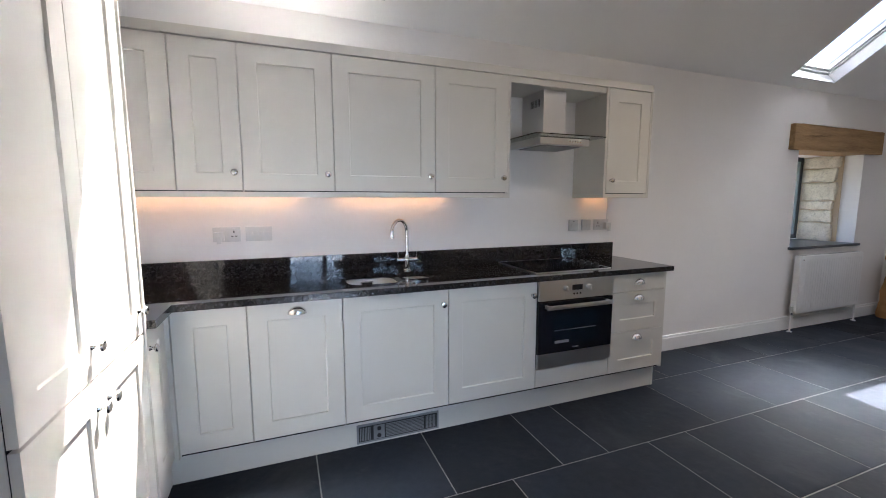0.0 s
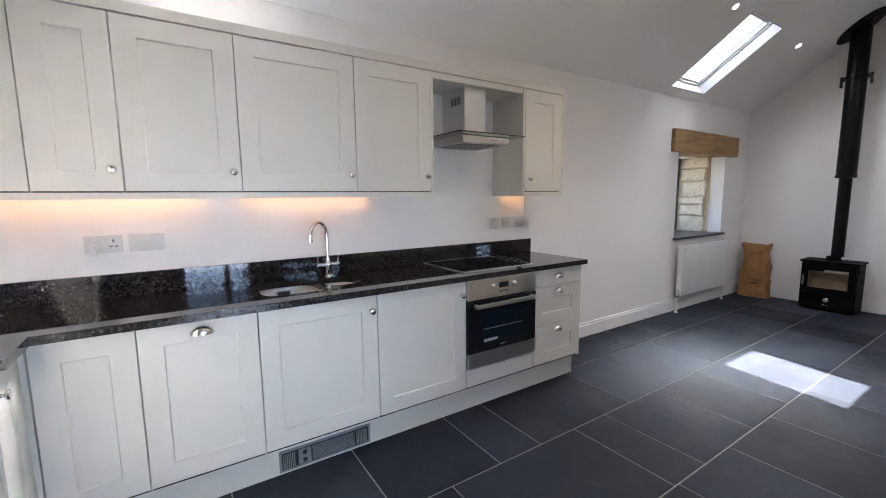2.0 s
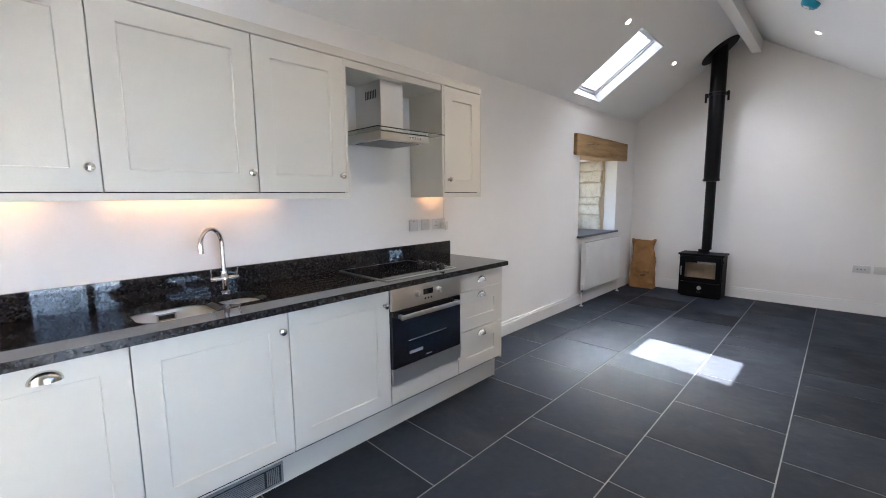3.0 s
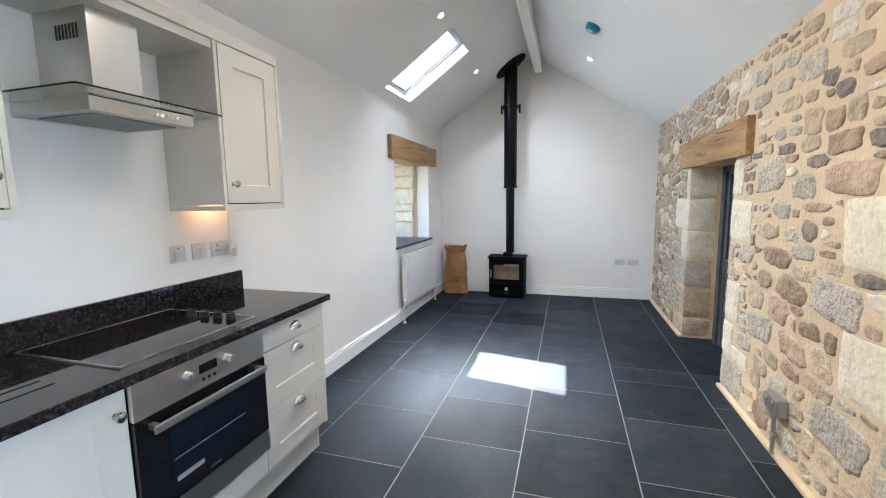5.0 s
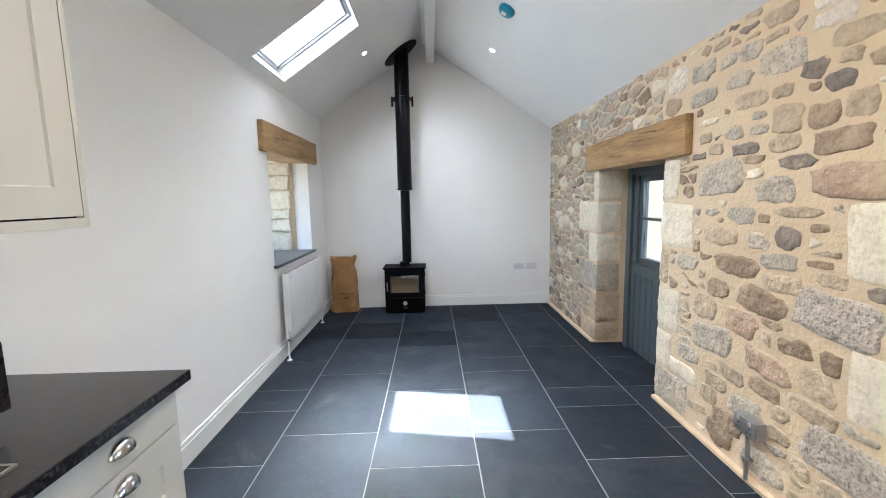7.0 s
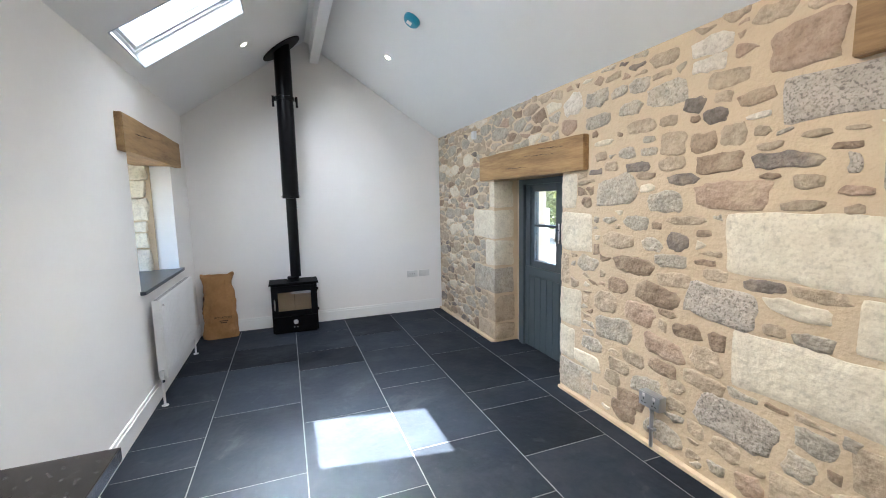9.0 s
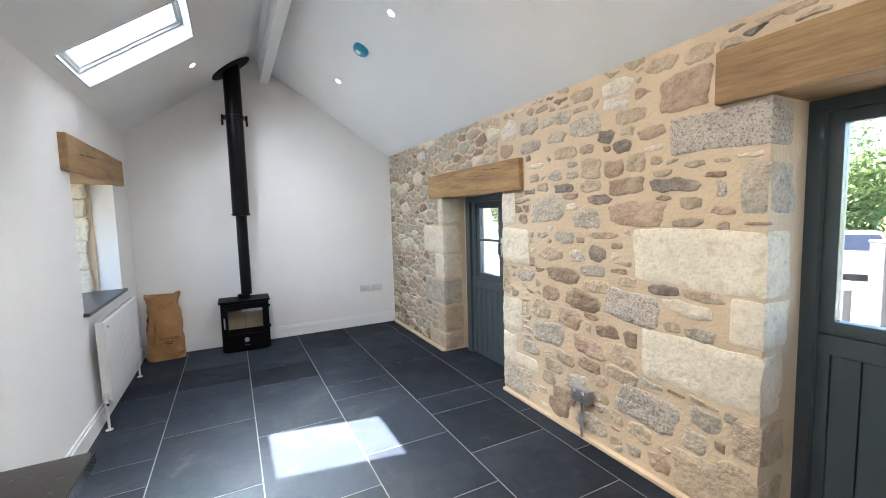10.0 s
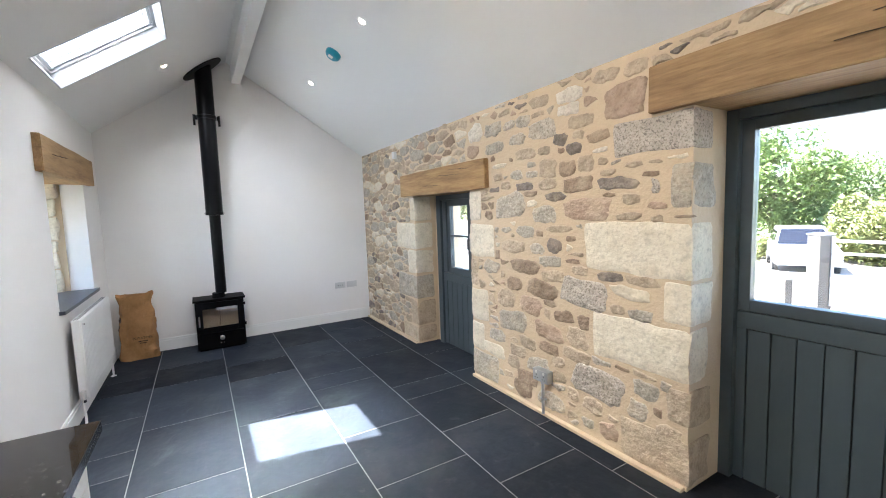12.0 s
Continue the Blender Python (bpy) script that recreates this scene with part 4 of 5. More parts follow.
# ---- living end ----
def radiator():
    r = thing("radiator", "white panel radiator below the window", "radiator", at=(5.17, YN, 0))
    L, z0, z1 = 1.12, 0.20, 0.80
    y = -0.105
    bm = B(0, L, y, y + 0.012, z0, z1, bevel=0.004)
    part("front_panel", bm, M_RADIATOR, r, smooth=True)
    for k in range(26):
        x = 0.03 + (L - 0.06) * k / 25
        part("rib", B(x - 0.008, x + 0.008, y - 0.0018, y - 0.0002, z0 + 0.04, z1 - 0.04, bevel=0.0007), M_RADIATOR, r)
    part("back_panel", B(0.01, L - 0.01, -0.055, -0.045, z0, z1, bevel=0.003), M_RADIATOR, r)
    for x in (0.0, L - 0.004):
        part("side_cover", B(x, x + 0.004, y + 0.0125, -0.045, z0 + 0.02, z1 - 0.002), M_RADIATOR, r)
    g = bmesh.new()
    box(g, 0, L, y + 0.0125, -0.045, z1 - 0.004, z1 + 0.004)
    part("top_grille", g, M_RADIATOR, r)
    for k in range(28):
        x = 0.03 + (L - 0.06) * k / 27
        part("slot", B(x - 0.012, x + 0.012, y + 0.022, -0.052, z1 + 0.0042, z1 + 0.0050), M_GREYPLASTIC, r)
    part("bleed_cap", lathe(bmesh.new(), [(0.008, 0), (0.008, 0.012), (0.0005, 0.013)], 12, pose(0.028, y - 0.0002, z1 - 0.035, 90, 0, 0)), M_CHROME, r)
    for k, x in enumerate((-0.028, L + 0.012)):
        bm = bmesh.new()
        tube(bm, (x, -0.075, 0.006), (x, -0.075, 0.21), 0.0085, seg=14)
        part("pipe", bm, M_RADIATOR, r, "white pipe", True)
        bm = lathe(bmesh.new(), [(0.024, 0), (0.024, 0.004), (0.012, 0.010), (0.009, 0.011)], 18, pose(x, -0.075, 0.0005))
        part("pipe_collar", bm, M_RADIATOR, r, smooth=True)
        bm = lathe(bmesh.new(), [(0.014, 0.0), (0.014, 0.03), (0.018, 0.035), (0.018, 0.07), (0.014, 0.075), (0.0005, 0.076)], 18, pose(x, -0.075, 0.20))
        if k == 0:
            part("valve_head", bm, M_PLASTIC, r, "white thermostatic valve head", True)
            part("valve_body", lathe(bmesh.new(), [(0.0145, 0), (0.0145, 0.02), (0.0005, 0.021)], 16, pose(x, -0.075, 0.185)), M_CHROME, r, "chrome valve body", True)
        else:
            part("valve_body", bm, M_CHROME, r, "chrome valve body", True)
        part("tail", tube(bmesh.new(), (x, -0.075, 0.235), (0.03 if k == 0 else L - 0.03, -0.075, 0.235), 0.009, seg=12), M_CHROME, r)


radiator()

SY = 1.535


def stove():
    s = thing("wood_stove", "matt black steel wood burning stove", "stove", at=(6.60, SY, 0))
    hw = 0.252
    bm = bmesh.new()
    box(bm, 0.0, 0.30, -hw, -hw + 0.02, 0.02, 0.575, 0.003)
    box(bm, 0.0, 0.30, hw - 0.02, hw, 0.02, 0.575, 0.003)
    box(bm, 0.28, 0.30, -hw + 0.02, hw - 0.02, 0.02, 0.575)
    box(bm, 0.0, 0.28, -hw + 0.02, hw - 0.02, 0.02, 0.20)
    box(bm, 0.0, 0.28, -hw + 0.02, hw - 0.02, 0.52, 0.575)
    part("body", bm, M_STOVE, s)
    part("top_plate", B(-0.025, 0.31, -hw - 0.018, hw + 0.018, 0.576, 0.598, bevel=0.005), M_STOVE, s)
    part("base", B(0.03, 0.28, -hw + 0.02, hw - 0.02, 0.0, 0.0195), M_STOVE, s)
    d = bmesh.new()
    for q in ((-hw + 0.012, -hw + 0.072, 0.215, 0.565), (hw - 0.072, hw - 0.012, 0.215, 0.565), (-hw + 0.072, hw - 0.072, 0.215, 0.275), (-hw + 0.072, hw - 0.072, 0.50, 0.565)):
        box(d, -0.022, -0.001, q[0], q[1], q[2], q[3], 0.003)
    door = part("door", d, M_STOVE, s)
    part("glass", B(-0.012, -0.008, -hw + 0.070, hw - 0.070, 0.273, 0.502), M_STOVEGLASS, door, "clear stove glass").visible_shadow = False
    h = bmesh.new()
    tube(h, (-0.022, hw - 0.035, 0.36), (-0.045, hw - 0.035, 0.36), 0.007)
    tube(h, (-0.045, hw - 0.035, 0.30), (-0.045, hw - 0.035, 0.42), 0.008)
    part("handle", h, M_STEEL, door, "steel bar handle", True)
    for k in (-1, 1):
        part("fire_brick", B(0.22, 0.25, -0.205 if k < 0 else 0.002, -0.002 if k < 0 else 0.205, 0.205, 0.44, bevel=0.003), M_FIREBRICK, s, "pale fire brick")
        part("fire_brick", B(0.02, 0.219, k * 0.207 if k > 0 else -0.225, 0.225 if k > 0 else -0.207, 0.205, 0.44, bevel=0.003), M_FIREBRICK, s, "pale fire brick")
    part("paper_label", B(0.005, 0.011, -0.19, 0.04, 0.465, 0.492), M_WHITE, s, "white paper tag hanging behind the glass")
    part("air_dial", lathe(bmesh.new(), [(0.026, 0), (0.026, 0.010), (0.020, 0.016), (0.0005, 0.018)], 20, pose(-0.001, 0.0, 0.135, 0, -90, 0)), M_STEEL, s, "round steel air dial", True)
    for k in (-1, 1):
        part("air_knob", lathe(bmesh.new(), [(0.008, 0), (0.008, 0.012), (0.0005, 0.014)], 12, pose(-0.001, 0.016 * k, 0.075, 0, -90, 0)), M_NICKEL, s)
    for z in (0.27, 0.51):
        part("hinge", tube(bmesh.new(), (-0.012, -hw - 0.006, z - 0.016), (-0.012, -hw - 0.006, z + 0.016), 0.008, seg=12), M_STOVE, s)
    part("flue_collar", lathe(bmesh.new(), [(0.075, 0.0), (0.075, 0.012), (0.066, 0.02), (0.066, 0.05)], 28, pose(0.14, 0, 0.598)), M_STOVE, s, smooth=True)


stove()


def flue():
    x, y = 6.74, 1.505
    f = thing("flue_pipe", "black enamelled twin wall flue rising to the ceiling", "flue", at=(x, y, 0))
    part("lower_pipe", lathe(bmesh.new(), [(0.059, 0.649), (0.059, 1.60)], 32), M_FLUE, f, smooth=True)
    part("upper_pipe", lathe(bmesh.new(), [(0.062, 1.565), (0.091, 1.566), (0.094, 1.57), (0.094, 1.60), (0.090, 1.605), (0.090, 3.30)], 36), M_FLUE, f, smooth=True)
    part("joint_ring", lathe(bmesh.new(), [(0.095, 2.66), (0.101, 2.663), (0.101, 2.70), (0.095, 2.703)], 36), M_FLUE, f, smooth=True)
    for s in (-1, 1):
        bk = bmesh.new()
        box(bk, -0.02, 0.02, s * 0.098 - 0.006, s * 0.098 + 0.032 * s, 2.655, 2.70, 0.003)
        box(bk, -0.012, 0.012, s * 0.125 - 0.012, s * 0.125 + 0.012, 2.59, 2.71, 0.004)
        part("clamp", bk, M_FLUE, f)
    part("wall_bracket", B(0.09, X1 - x, -0.02, 0.02, 2.665, 2.69), M_FLUE, f)
    for k in range(8):
        a = 2 * math.pi * k / 8
        part("rivet", lathe(bmesh.new(), [(0.006, 0), (0.004, 0.004), (0.0003, 0.005)], 8, Matrix.Translation((0.098 * math.cos(a), 0.098 * math.sin(a), 1.585)) @ pose(0, 0, 0, 0, 90, math.degrees(a))), M_FLUE, f)
    m = f.matrix_basis.inverted() @ Matrix.Translation((x, y, roof_left(y) - 0.007)) @ SLOPE_L.to_3x3().to_4x4()
    part("ceiling_plate", lathe(bmesh.new(), [(0.205, -0.004), (0.207, 0.0), (0.205, 0.006)], 40, m @ Matrix.Diagonal((1, 1.15, 1, 1))), M_FLUE, f, "black oval ceiling plate", True)


flue()


def paper_sack():
    """A standing paper sack, creased, with its mouth folded in."""
    bm = bmesh.new()
    seg, rows = 36, 26
    prev = None
    first = None
    for i in range(rows + 1):
        u = i / rows
        z = 0.72 * u
        w = 0.160 - 0.012 * math.sin(3.0 * u) - 0.012 * u - 0.018 * max(0.0, 1 - abs(u - 0.86) / 0.12)
        d = 0.098 - 0.035 * u ** 2
        ring = []
        for k in range(seg):
            a = 2 * math.pi * k / seg
            c, s = math.cos(a), math.sin(a)
            px = d * (abs(c) ** 0.55) * (1 if c > 0 else -1)
            py = w * (abs(s) ** 0.55) * (1 if s > 0 else -1)
            q = Vector((px * 9, py * 9, z * 7))
            crease = Vector((px * 16, py * 16, z * 4.5))
            n1 = noise.noise(q) * 0.016 + (0.45 - abs(noise.noise(crease))) * 0.048 + (0.4 - abs(noise.noise(crease * 2.1))) * 0.022 + noise.noise(q * 4.0) * 0.006
            fold = 0.008 * math.sin(z * 60 + 3 * py * 10) * max(0.0, 1 - 4 * u)
            f = 1 + (n1 + fold) / max(0.06, math.hypot(px, py))
            peak = 0.010 * (abs(s) ** 5 - 0.5 * (1 - abs(s))) if i > rows - 3 else 0.0
            zz = z + peak + (noise.noise(Vector((px * 12, py * 12, 3.3))) * 0.03 if i == rows else 0) + (0.012 * noise.noise(q * 1.5) if i else 0)
            ring.append(bm.verts.new((px * f, py * f, max(zz, 0.0))))
        if prev:
            for k in range(seg):
                face = bm.faces.new((prev[k], prev[(k + 1) % seg], ring[(k + 1) % seg], ring[k]))
                face.material_index = 1 if 9 <= k <= 10 and 6 < i < 18 and i % 5 else 0
        else:
            first = ring
        prev = ring
    bm.faces.new(first[::-1])
    inner = [bm.verts.new((v.co.x * 0.72, v.co.y * 0.86, v.co.z - 0.055 + 0.02 * noise.noise(v.co * 20))) for v in prev]
    for k in range(seg):
        bm.faces.new((prev[k], prev[(k + 1) % seg], inner[(k + 1) % seg], inner[k]))
    # inner face coloured dark to stand for the shade down the mouth
    bm.faces.new(inner).material_index = 1
    sack = thing("paper_sack", "creased brown paper sack standing in the corner", "paper sack", at=(6.845, 2.345, 0.0))
    part("bag", bm, [M_PAPER, M_INK_SHADE], sack, smooth=True)
    font = bpy.data.curves.new("print", "FONT")
    font.body, font.size, font.align_x, font.extrude = "POTATOES", 0.036, "CENTER", 0.0004
    tmp = bpy.data.objects.new("print", font)
    me = bpy.data.meshes.new_from_object(tmp)
    bpy.data.objects.remove(tmp)
    me.materials.append(M_INK_SHADE)
    for v in me.vertices:
        y, z = -v.co.x, v.co.y
        v.co = Vector((-0.136 + v.co.z, y - 0.045, 0.235 + z))
    pr = new("print", me)
    pr.parent = sack
    pr["label"] = "dark printed lettering"
    for k in range(2):
        part("print_line", B(-0.1365, -0.1345, -0.090 + 0.01 * k, -0.005 - 0.01 * k, 0.206 - 0.02 * k, 0.215 - 0.02 * k), M_INK_SHADE, sack)


paper_sack()

face_plate("socket_outlet", "white double socket low on the gable wall", pose(X1, 0.075, 0.475, 0, 0, -90), 0.146, 0.086, [(0.035 + 0.03 * k, 0.038, 0.010, 0.010, 1) for k in range(3)])
face_plate("socket_outlet", "white blank double plate low on the gable wall", pose(X1, -0.095, 0.475, 0, 0, -90), 0.146, 0.086, [(0.03, 0.03, 0.03, 0.02, 0), (0.085, 0.03, 0.03, 0.02, 0)])

ms = thing("metal_socket", "grey metal clad double socket on the stone wall", "socket", at=(3.33, YS + 0.02, 0.265))
part("back_box", B(-0.073, 0.073, -0.01, 0.038, 0, 0.088, bevel=0.005), M_GALV, ms, smooth=True)
part("face", B(-0.071, 0.071, 0.0385, 0.047, 0.002, 0.086, bevel=0.003), M_GALV, ms, smooth=True)
for s in (-0.036, 0.036):
    part("rocker", B(s - 0.008, s + 0.008, 0.0472, 0.051, 0.060, 0.078, bevel=0.001), M_PLASTIC, ms)
    for dx, dz, a, b in ((-0.003, 0.040, 0.006, 0.012), (-0.016, 0.022, 0.010, 0.005), (0.006, 0.022, 0.010, 0.005)):
        part("hole", B(s + dx, s + dx + a, 0.0472, 0.0478, dz, dz + b), M_BLACKPLASTIC, ms)
part("conduit", tube(bmesh.new(), (0.0, 0.018, -0.245), (0.0, 0.018, 0.0), 0.011, seg=14), M_GALV, ms, "steel conduit", True)
part("conduit_nut", tube(bmesh.new(), (0.0, 0.018, -0.02), (0.0, 0.018, 0.0), 0.016, seg=6), M_GALV, ms)
part("saddle", B(-0.022, 0.022, 0.0, 0.031, -0.14, -0.125, bevel=0.003), M_GALV, ms)
tagged(link("sensor_box", B(5.70, 5.765, YS + 0.03, YS + 0.065, 2.155, 2.235, bevel=0.006), M_PLASTIC), "small white sensor box high on the stone wall", "sensor")


def on_slope(x, y, right):
    m = SLOPE_R if right else SLOPE_L
    z = roof_right(y) if right else roof_left(y)
    return Matrix.Translation((x, y, z)) @ m.to_3x3().to_4x4() @ pose(0, 0, 0, 180, 0, 0)


for x, y, right in ((6.05, 1.845, False), (4.44, 1.812, False), (5.84, 0.52, True), (4.23, 0.52, True), (2.6, 0.52, True), (2.8, 1.82, False), (1.2, 1.82, False), (1.0, 0.52, True)):
    dl = thing("downlight", "small recessed white downlight, switched on", "downlight", "ceiling downlights")
    dl.matrix_world = on_slope(x, y, right)
    part("bezel", lathe(bmesh.new(), [(0.036, 0.0), (0.036, 0.003), (0.030, 0.005), (0.024, 0.003), (0.024, 0.0005)], 28), M_WHITE, dl, smooth=True)
    part("lamp", lathe(bmesh.new(), [(0.020, 0.0008), (0.018, 0.0034), (0.0005, 0.0036)], 20), M_SPOT, dl, "glowing warm lamp face")
    beam = new("downlight_beam", bpy.data.lights.new("downlight_beam", "SPOT"))
    beam.data.energy, beam.data.color, beam.data.spot_size, beam.data.spot_blend, beam.data.shadow_soft_size = DOWNLIGHT_W * (0.30 if x < 2.0 else (0.66 if right else 2.3) if x < 2.9 else 0.62 if right else 1.0), (1.0, 0.97, 0.95) if x > 2.9 else (1.0, 0.82, 0.62), radians(150), 1.0, 0.30
    beam.matrix_world = look(dl.matrix_world @ Vector((0, 0, 0.012)), dl.matrix_world @ Vector((0, 0, 0.012)) + Vector((0, 0, -1)) * (0.4 if right else 0.05) + (dl.matrix_world.to_3x3() @ Vector((0, 0, 1))) * (0.6 if right else 0.95))
al = thing("smoke_alarm", "smoke alarm under a blue dust cover", "smoke alarm")
al.matrix_world = on_slope(4.93, 0.53, True)
part("cover", lathe(bmesh.new(), [(0.068, 0.0), (0.070, 0.012), (0.064, 0.034), (0.050, 0.046), (0.0005, 0.048)], 28), M_BLUE, al, smooth=True)
part("label", B(-0.028, 0.022, -0.03, 0.012, 0.0482, 0.0488), M_WHITE, al, "white paper label")
part("tab", B(0.055, 0.09, -0.018, 0.018, 0.006, 0.012, bevel=0.002), M_BLUE, al)

# ---- outside ----
def ground_z(x, y):
    d = max(0.0, min(1.0, (-1.2 - y) / 17.0))
    return -0.16 - 1.0 * d


bm = bmesh.new()
xs = [-400, -120, -50, -25, -14, -8, -3, 2, 7, 12, 18, 28, 50, 120, 400]
ys = [-400, -120, -50, -30, -22, -18, -14, -10, -6, -3, -1.2, 0, 4, 12, 40, 400]
grid = [[bm.verts.new((x, y, ground_z(x, y))) for x in xs] for y in ys]
for a, b in zip(grid, grid[1:]):
    for k in range(len(xs) - 1):
        f = bm.faces.new((a[k], a[k + 1], b[k + 1], b[k]))
        c = f.calc_center_median()
        f.material_index = 0 if -24 < c.y < 12 and -20 < c.x < 24 else 1
structure("ground", bm, [M_GRAVEL, M_GRASS], "pale gravel yard running into grass", "ground")


def tree(name, label, x, y, h, spread, seed, leaf, count, low=0.12):
    """A trunk with limbs and a crown of leaf sprays in uneven clumps."""
    r = random.Random(seed)
    z0 = ground_z(x, y)
    t = thing(name, label, "tree" if "tree" in name else "bush", at=(x, y, z0))
    bm = bmesh.new()
    tube(bm, (0, 0, -0.1), (0.1, 0.05, h * 0.55), 0.035 * h, 0.018 * h, 10)
    clumps = []
    for k in range(16):
        a = r.uniform(0, 6.28)
        zz = h * r.uniform(low + 0.08, 0.92)
        taper = math.sin(math.pi * min(1.0, 0.25 + 0.72 * zz / h)) ** 0.6
        rad = spread * r.uniform(0.35, 0.85) * taper
        c = Vector((rad * math.cos(a), rad * math.sin(a), zz))
        clumps.append((c, spread * r.uniform(0.30, 0.48)))
        base_pt = Vector((0.05, 0.02, h * r.uniform(0.15, 0.5)))
        tube(bm, base_pt, c, 0.010 * h, 0.003 * h, 6)
    part("trunk", bm, M_BARK, t, smooth=True)
    cm = bmesh.new()
    for k in range(count):
        c, cr = r.choice(clumps)
        v = Vector((r.gauss(0, 1), r.gauss(0, 1), r.gauss(0, 0.8))).normalized() * cr * r.uniform(0.55, 1.08)
        p = c + v
        if p.z < h * low:
            p.z = h * low + r.uniform(0, 0.2)
        s = r.uniform(0.065, 0.15) * (0.6 + h / 14)
        m = Matrix.Translation(p) @ Euler((r.uniform(-0.9, 0.9), r.uniform(-0.9, 0.9), r.uniform(0, 6.28))).to_matrix().to_4x4()
        q = [cm.verts.new(m @ Vector(w)) for w in ((-s, 0, 0), (-s * 0.2, -s * 0.55, 0.03), (s, 0, -s * 0.25), (-s * 0.1, s * 0.5, 0.02))]
        cm.faces.new(q)
    part("crown", cm, leaf, t)
    return t


def out(az, d):
    return 1.19 + d * math.cos(radians(az)), 1.683 + d * math.sin(radians(az))


# bearing, distance, height, spread, seed, leaf, leaves
WOOD = [(-69.6, 27, 6.3, 2.9, 1, 0, 12000), (-66.2, 29, 6.4, 3.0, 2, 0, 9000), (-62.0, 31, 5.6, 3.2, 3, 0, 6000), (-73.4, 33, 4.8, 2.6, 4, 0, 9000), (-77.4, 36, 5.3, 3.0, 5, 0, 9000),
        (-82.0, 35, 4.8, 3.2, 9, 0, 6000), (-87, 34, 5.4, 3.4, 10, 0, 4000), (-30.5, 22, 5.0, 3.0, 6, 1, 5000), (-26.0, 26, 6.0, 3.2, 7, 0, 5000), (-36, 26, 5.5, 3.2, 8, 0, 4000)]
for az, d, h, sp, sd, lf, n in WOOD:
    tree("broadleaf_tree", "leafy green tree in full summer leaf", *out(az, d), h, sp, sd, M_LEAVES[lf], n)
for az, d, h, sp, sd in ((-76.6, 24, 2.5, 1.7, 21), (-79.6, 22, 2.6, 1.9, 22), (-84.5, 22, 2.8, 2.0, 23), (-66.0, 23, 1.0, 1.0, 24), (-68.3, 24, 0.9, 0.9, 25)):
    tree("bush", "rounded pale green bush beyond the gate", *out(az, d), h, sp, sd, M_LEAVES[1], 6500 if h > 2 else 1500, 0.02)


def parked_car(x, y, turn):
    """A parked white estate car: shell with glasshouse, wheels, lamps."""
    c = thing("parked_car", "pale silver estate car parked beyond the gate", "car", at=(x, y, ground_z(x, y)))
    c.rotation_euler = (0, 0, radians(turn))
    bm = bmesh.new()
    lower = [(-2.2, 0.35), (-2.25, 0.75), (-2.15, 0.98), (-1.0, 1.02), (1.0, 1.0), (2.05, 0.90), (2.2, 0.65), (2.2, 0.35)]
    half = 0.90
    la = [bm.verts.new((px, -half, pz)) for px, pz in lower]
    lb = [bm.verts.new((px, half, pz)) for px, pz in lower]
    bm.faces.new(la)
    bm.faces.new(lb[::-1])
    for k in range(len(lower)):
        j = (k + 1) % len(lower)
        bm.faces.new((la[k], lb[k], lb[j], la[j]))
    bmesh.ops.bevel(bm, geom=bm.edges[:], offset=0.07, segments=3, affect="EDGES")
    roof = [(-2.08, 0.96), (-1.85, 1.50), (-1.5, 1.60), (0.0, 1.62), (0.25, 1.56), (1.05, 0.98)]
    ra = [bm.verts.new((px, -(0.84 if pz < 1.2 else 0.68), pz)) for px, pz in roof]
    rb = [bm.verts.new((px, (0.84 if pz < 1.2 else 0.68), pz)) for px, pz in roof]
    bm.faces.new(ra)
    bm.faces.new(rb[::-1])
    for k in range(len(roof) - 1):
        bm.faces.new((ra[k], rb[k], rb[k + 1], ra[k + 1]))
    body = part("body", bm, M_CAR, c, smooth=True)
    for s in (-1, 1):
        for xa, xb in ((-1.85, -1.25), (-1.15, -0.35), (-0.25, 0.45)):
            g = bmesh.new()
            ya, yb = s * 0.825, s * 0.715
            vs = [g.verts.new(p) for p in ((xa, ya + 0.012 * s, 1.06), (xb + 0.12, ya + 0.012 * s, 1.06), (xb, yb + 0.012 * s, 1.47), (xa + 0.08, yb + 0.012 * s, 1.47))]
            g.faces.new(vs)
            part("side_window", g, M_BLACKGLASS, body)
        for xw in (-1.35, 1.35):
            w = part("wheel", tube(bmesh.new(), (xw, s * 0.74, 0.33), (xw, s * 0.93, 0.33), 0.33, seg=24), M_TYRE, c)
            part("rim", tube(bmesh.new(), (xw, s * 0.931, 0.33), (xw, s * 0.94, 0.33), 0.21, seg=20), M_GALV, w)
        part("headlight", B(2.12, 2.215, s * 0.72 - 0.14, s * 0.72 + 0.14, 0.66, 0.80, bevel=0.03), M_GLASS, body)
        part("tail_light", B(-2.262, -2.16, s * 0.78 - 0.09, s * 0.78 + 0.09, 0.72, 0.96, bevel=0.02), M_INK_SHADE, body)
    g = bmesh.new()
    g.faces.new([g.verts.new(p) for p in ((0.33, -0.62, 1.545), (0.33, 0.62, 1.545), (1.02, 0.76, 1.03), (1.02, -0.76, 1.03))])
    part("windscreen", g, M_BLACKGLASS, body)
    g = bmesh.new()
    g.faces.new([g.verts.new(p) for p in ((-2.09, -0.74, 1.02), (-2.09, 0.74, 1.02), (-1.89, 0.62, 1.46), (-1.89, -0.62, 1.46))])
    part("rear_window", g, M_BLACKGLASS, body)


parked_car(*out(-71.6, 21.0), 114)


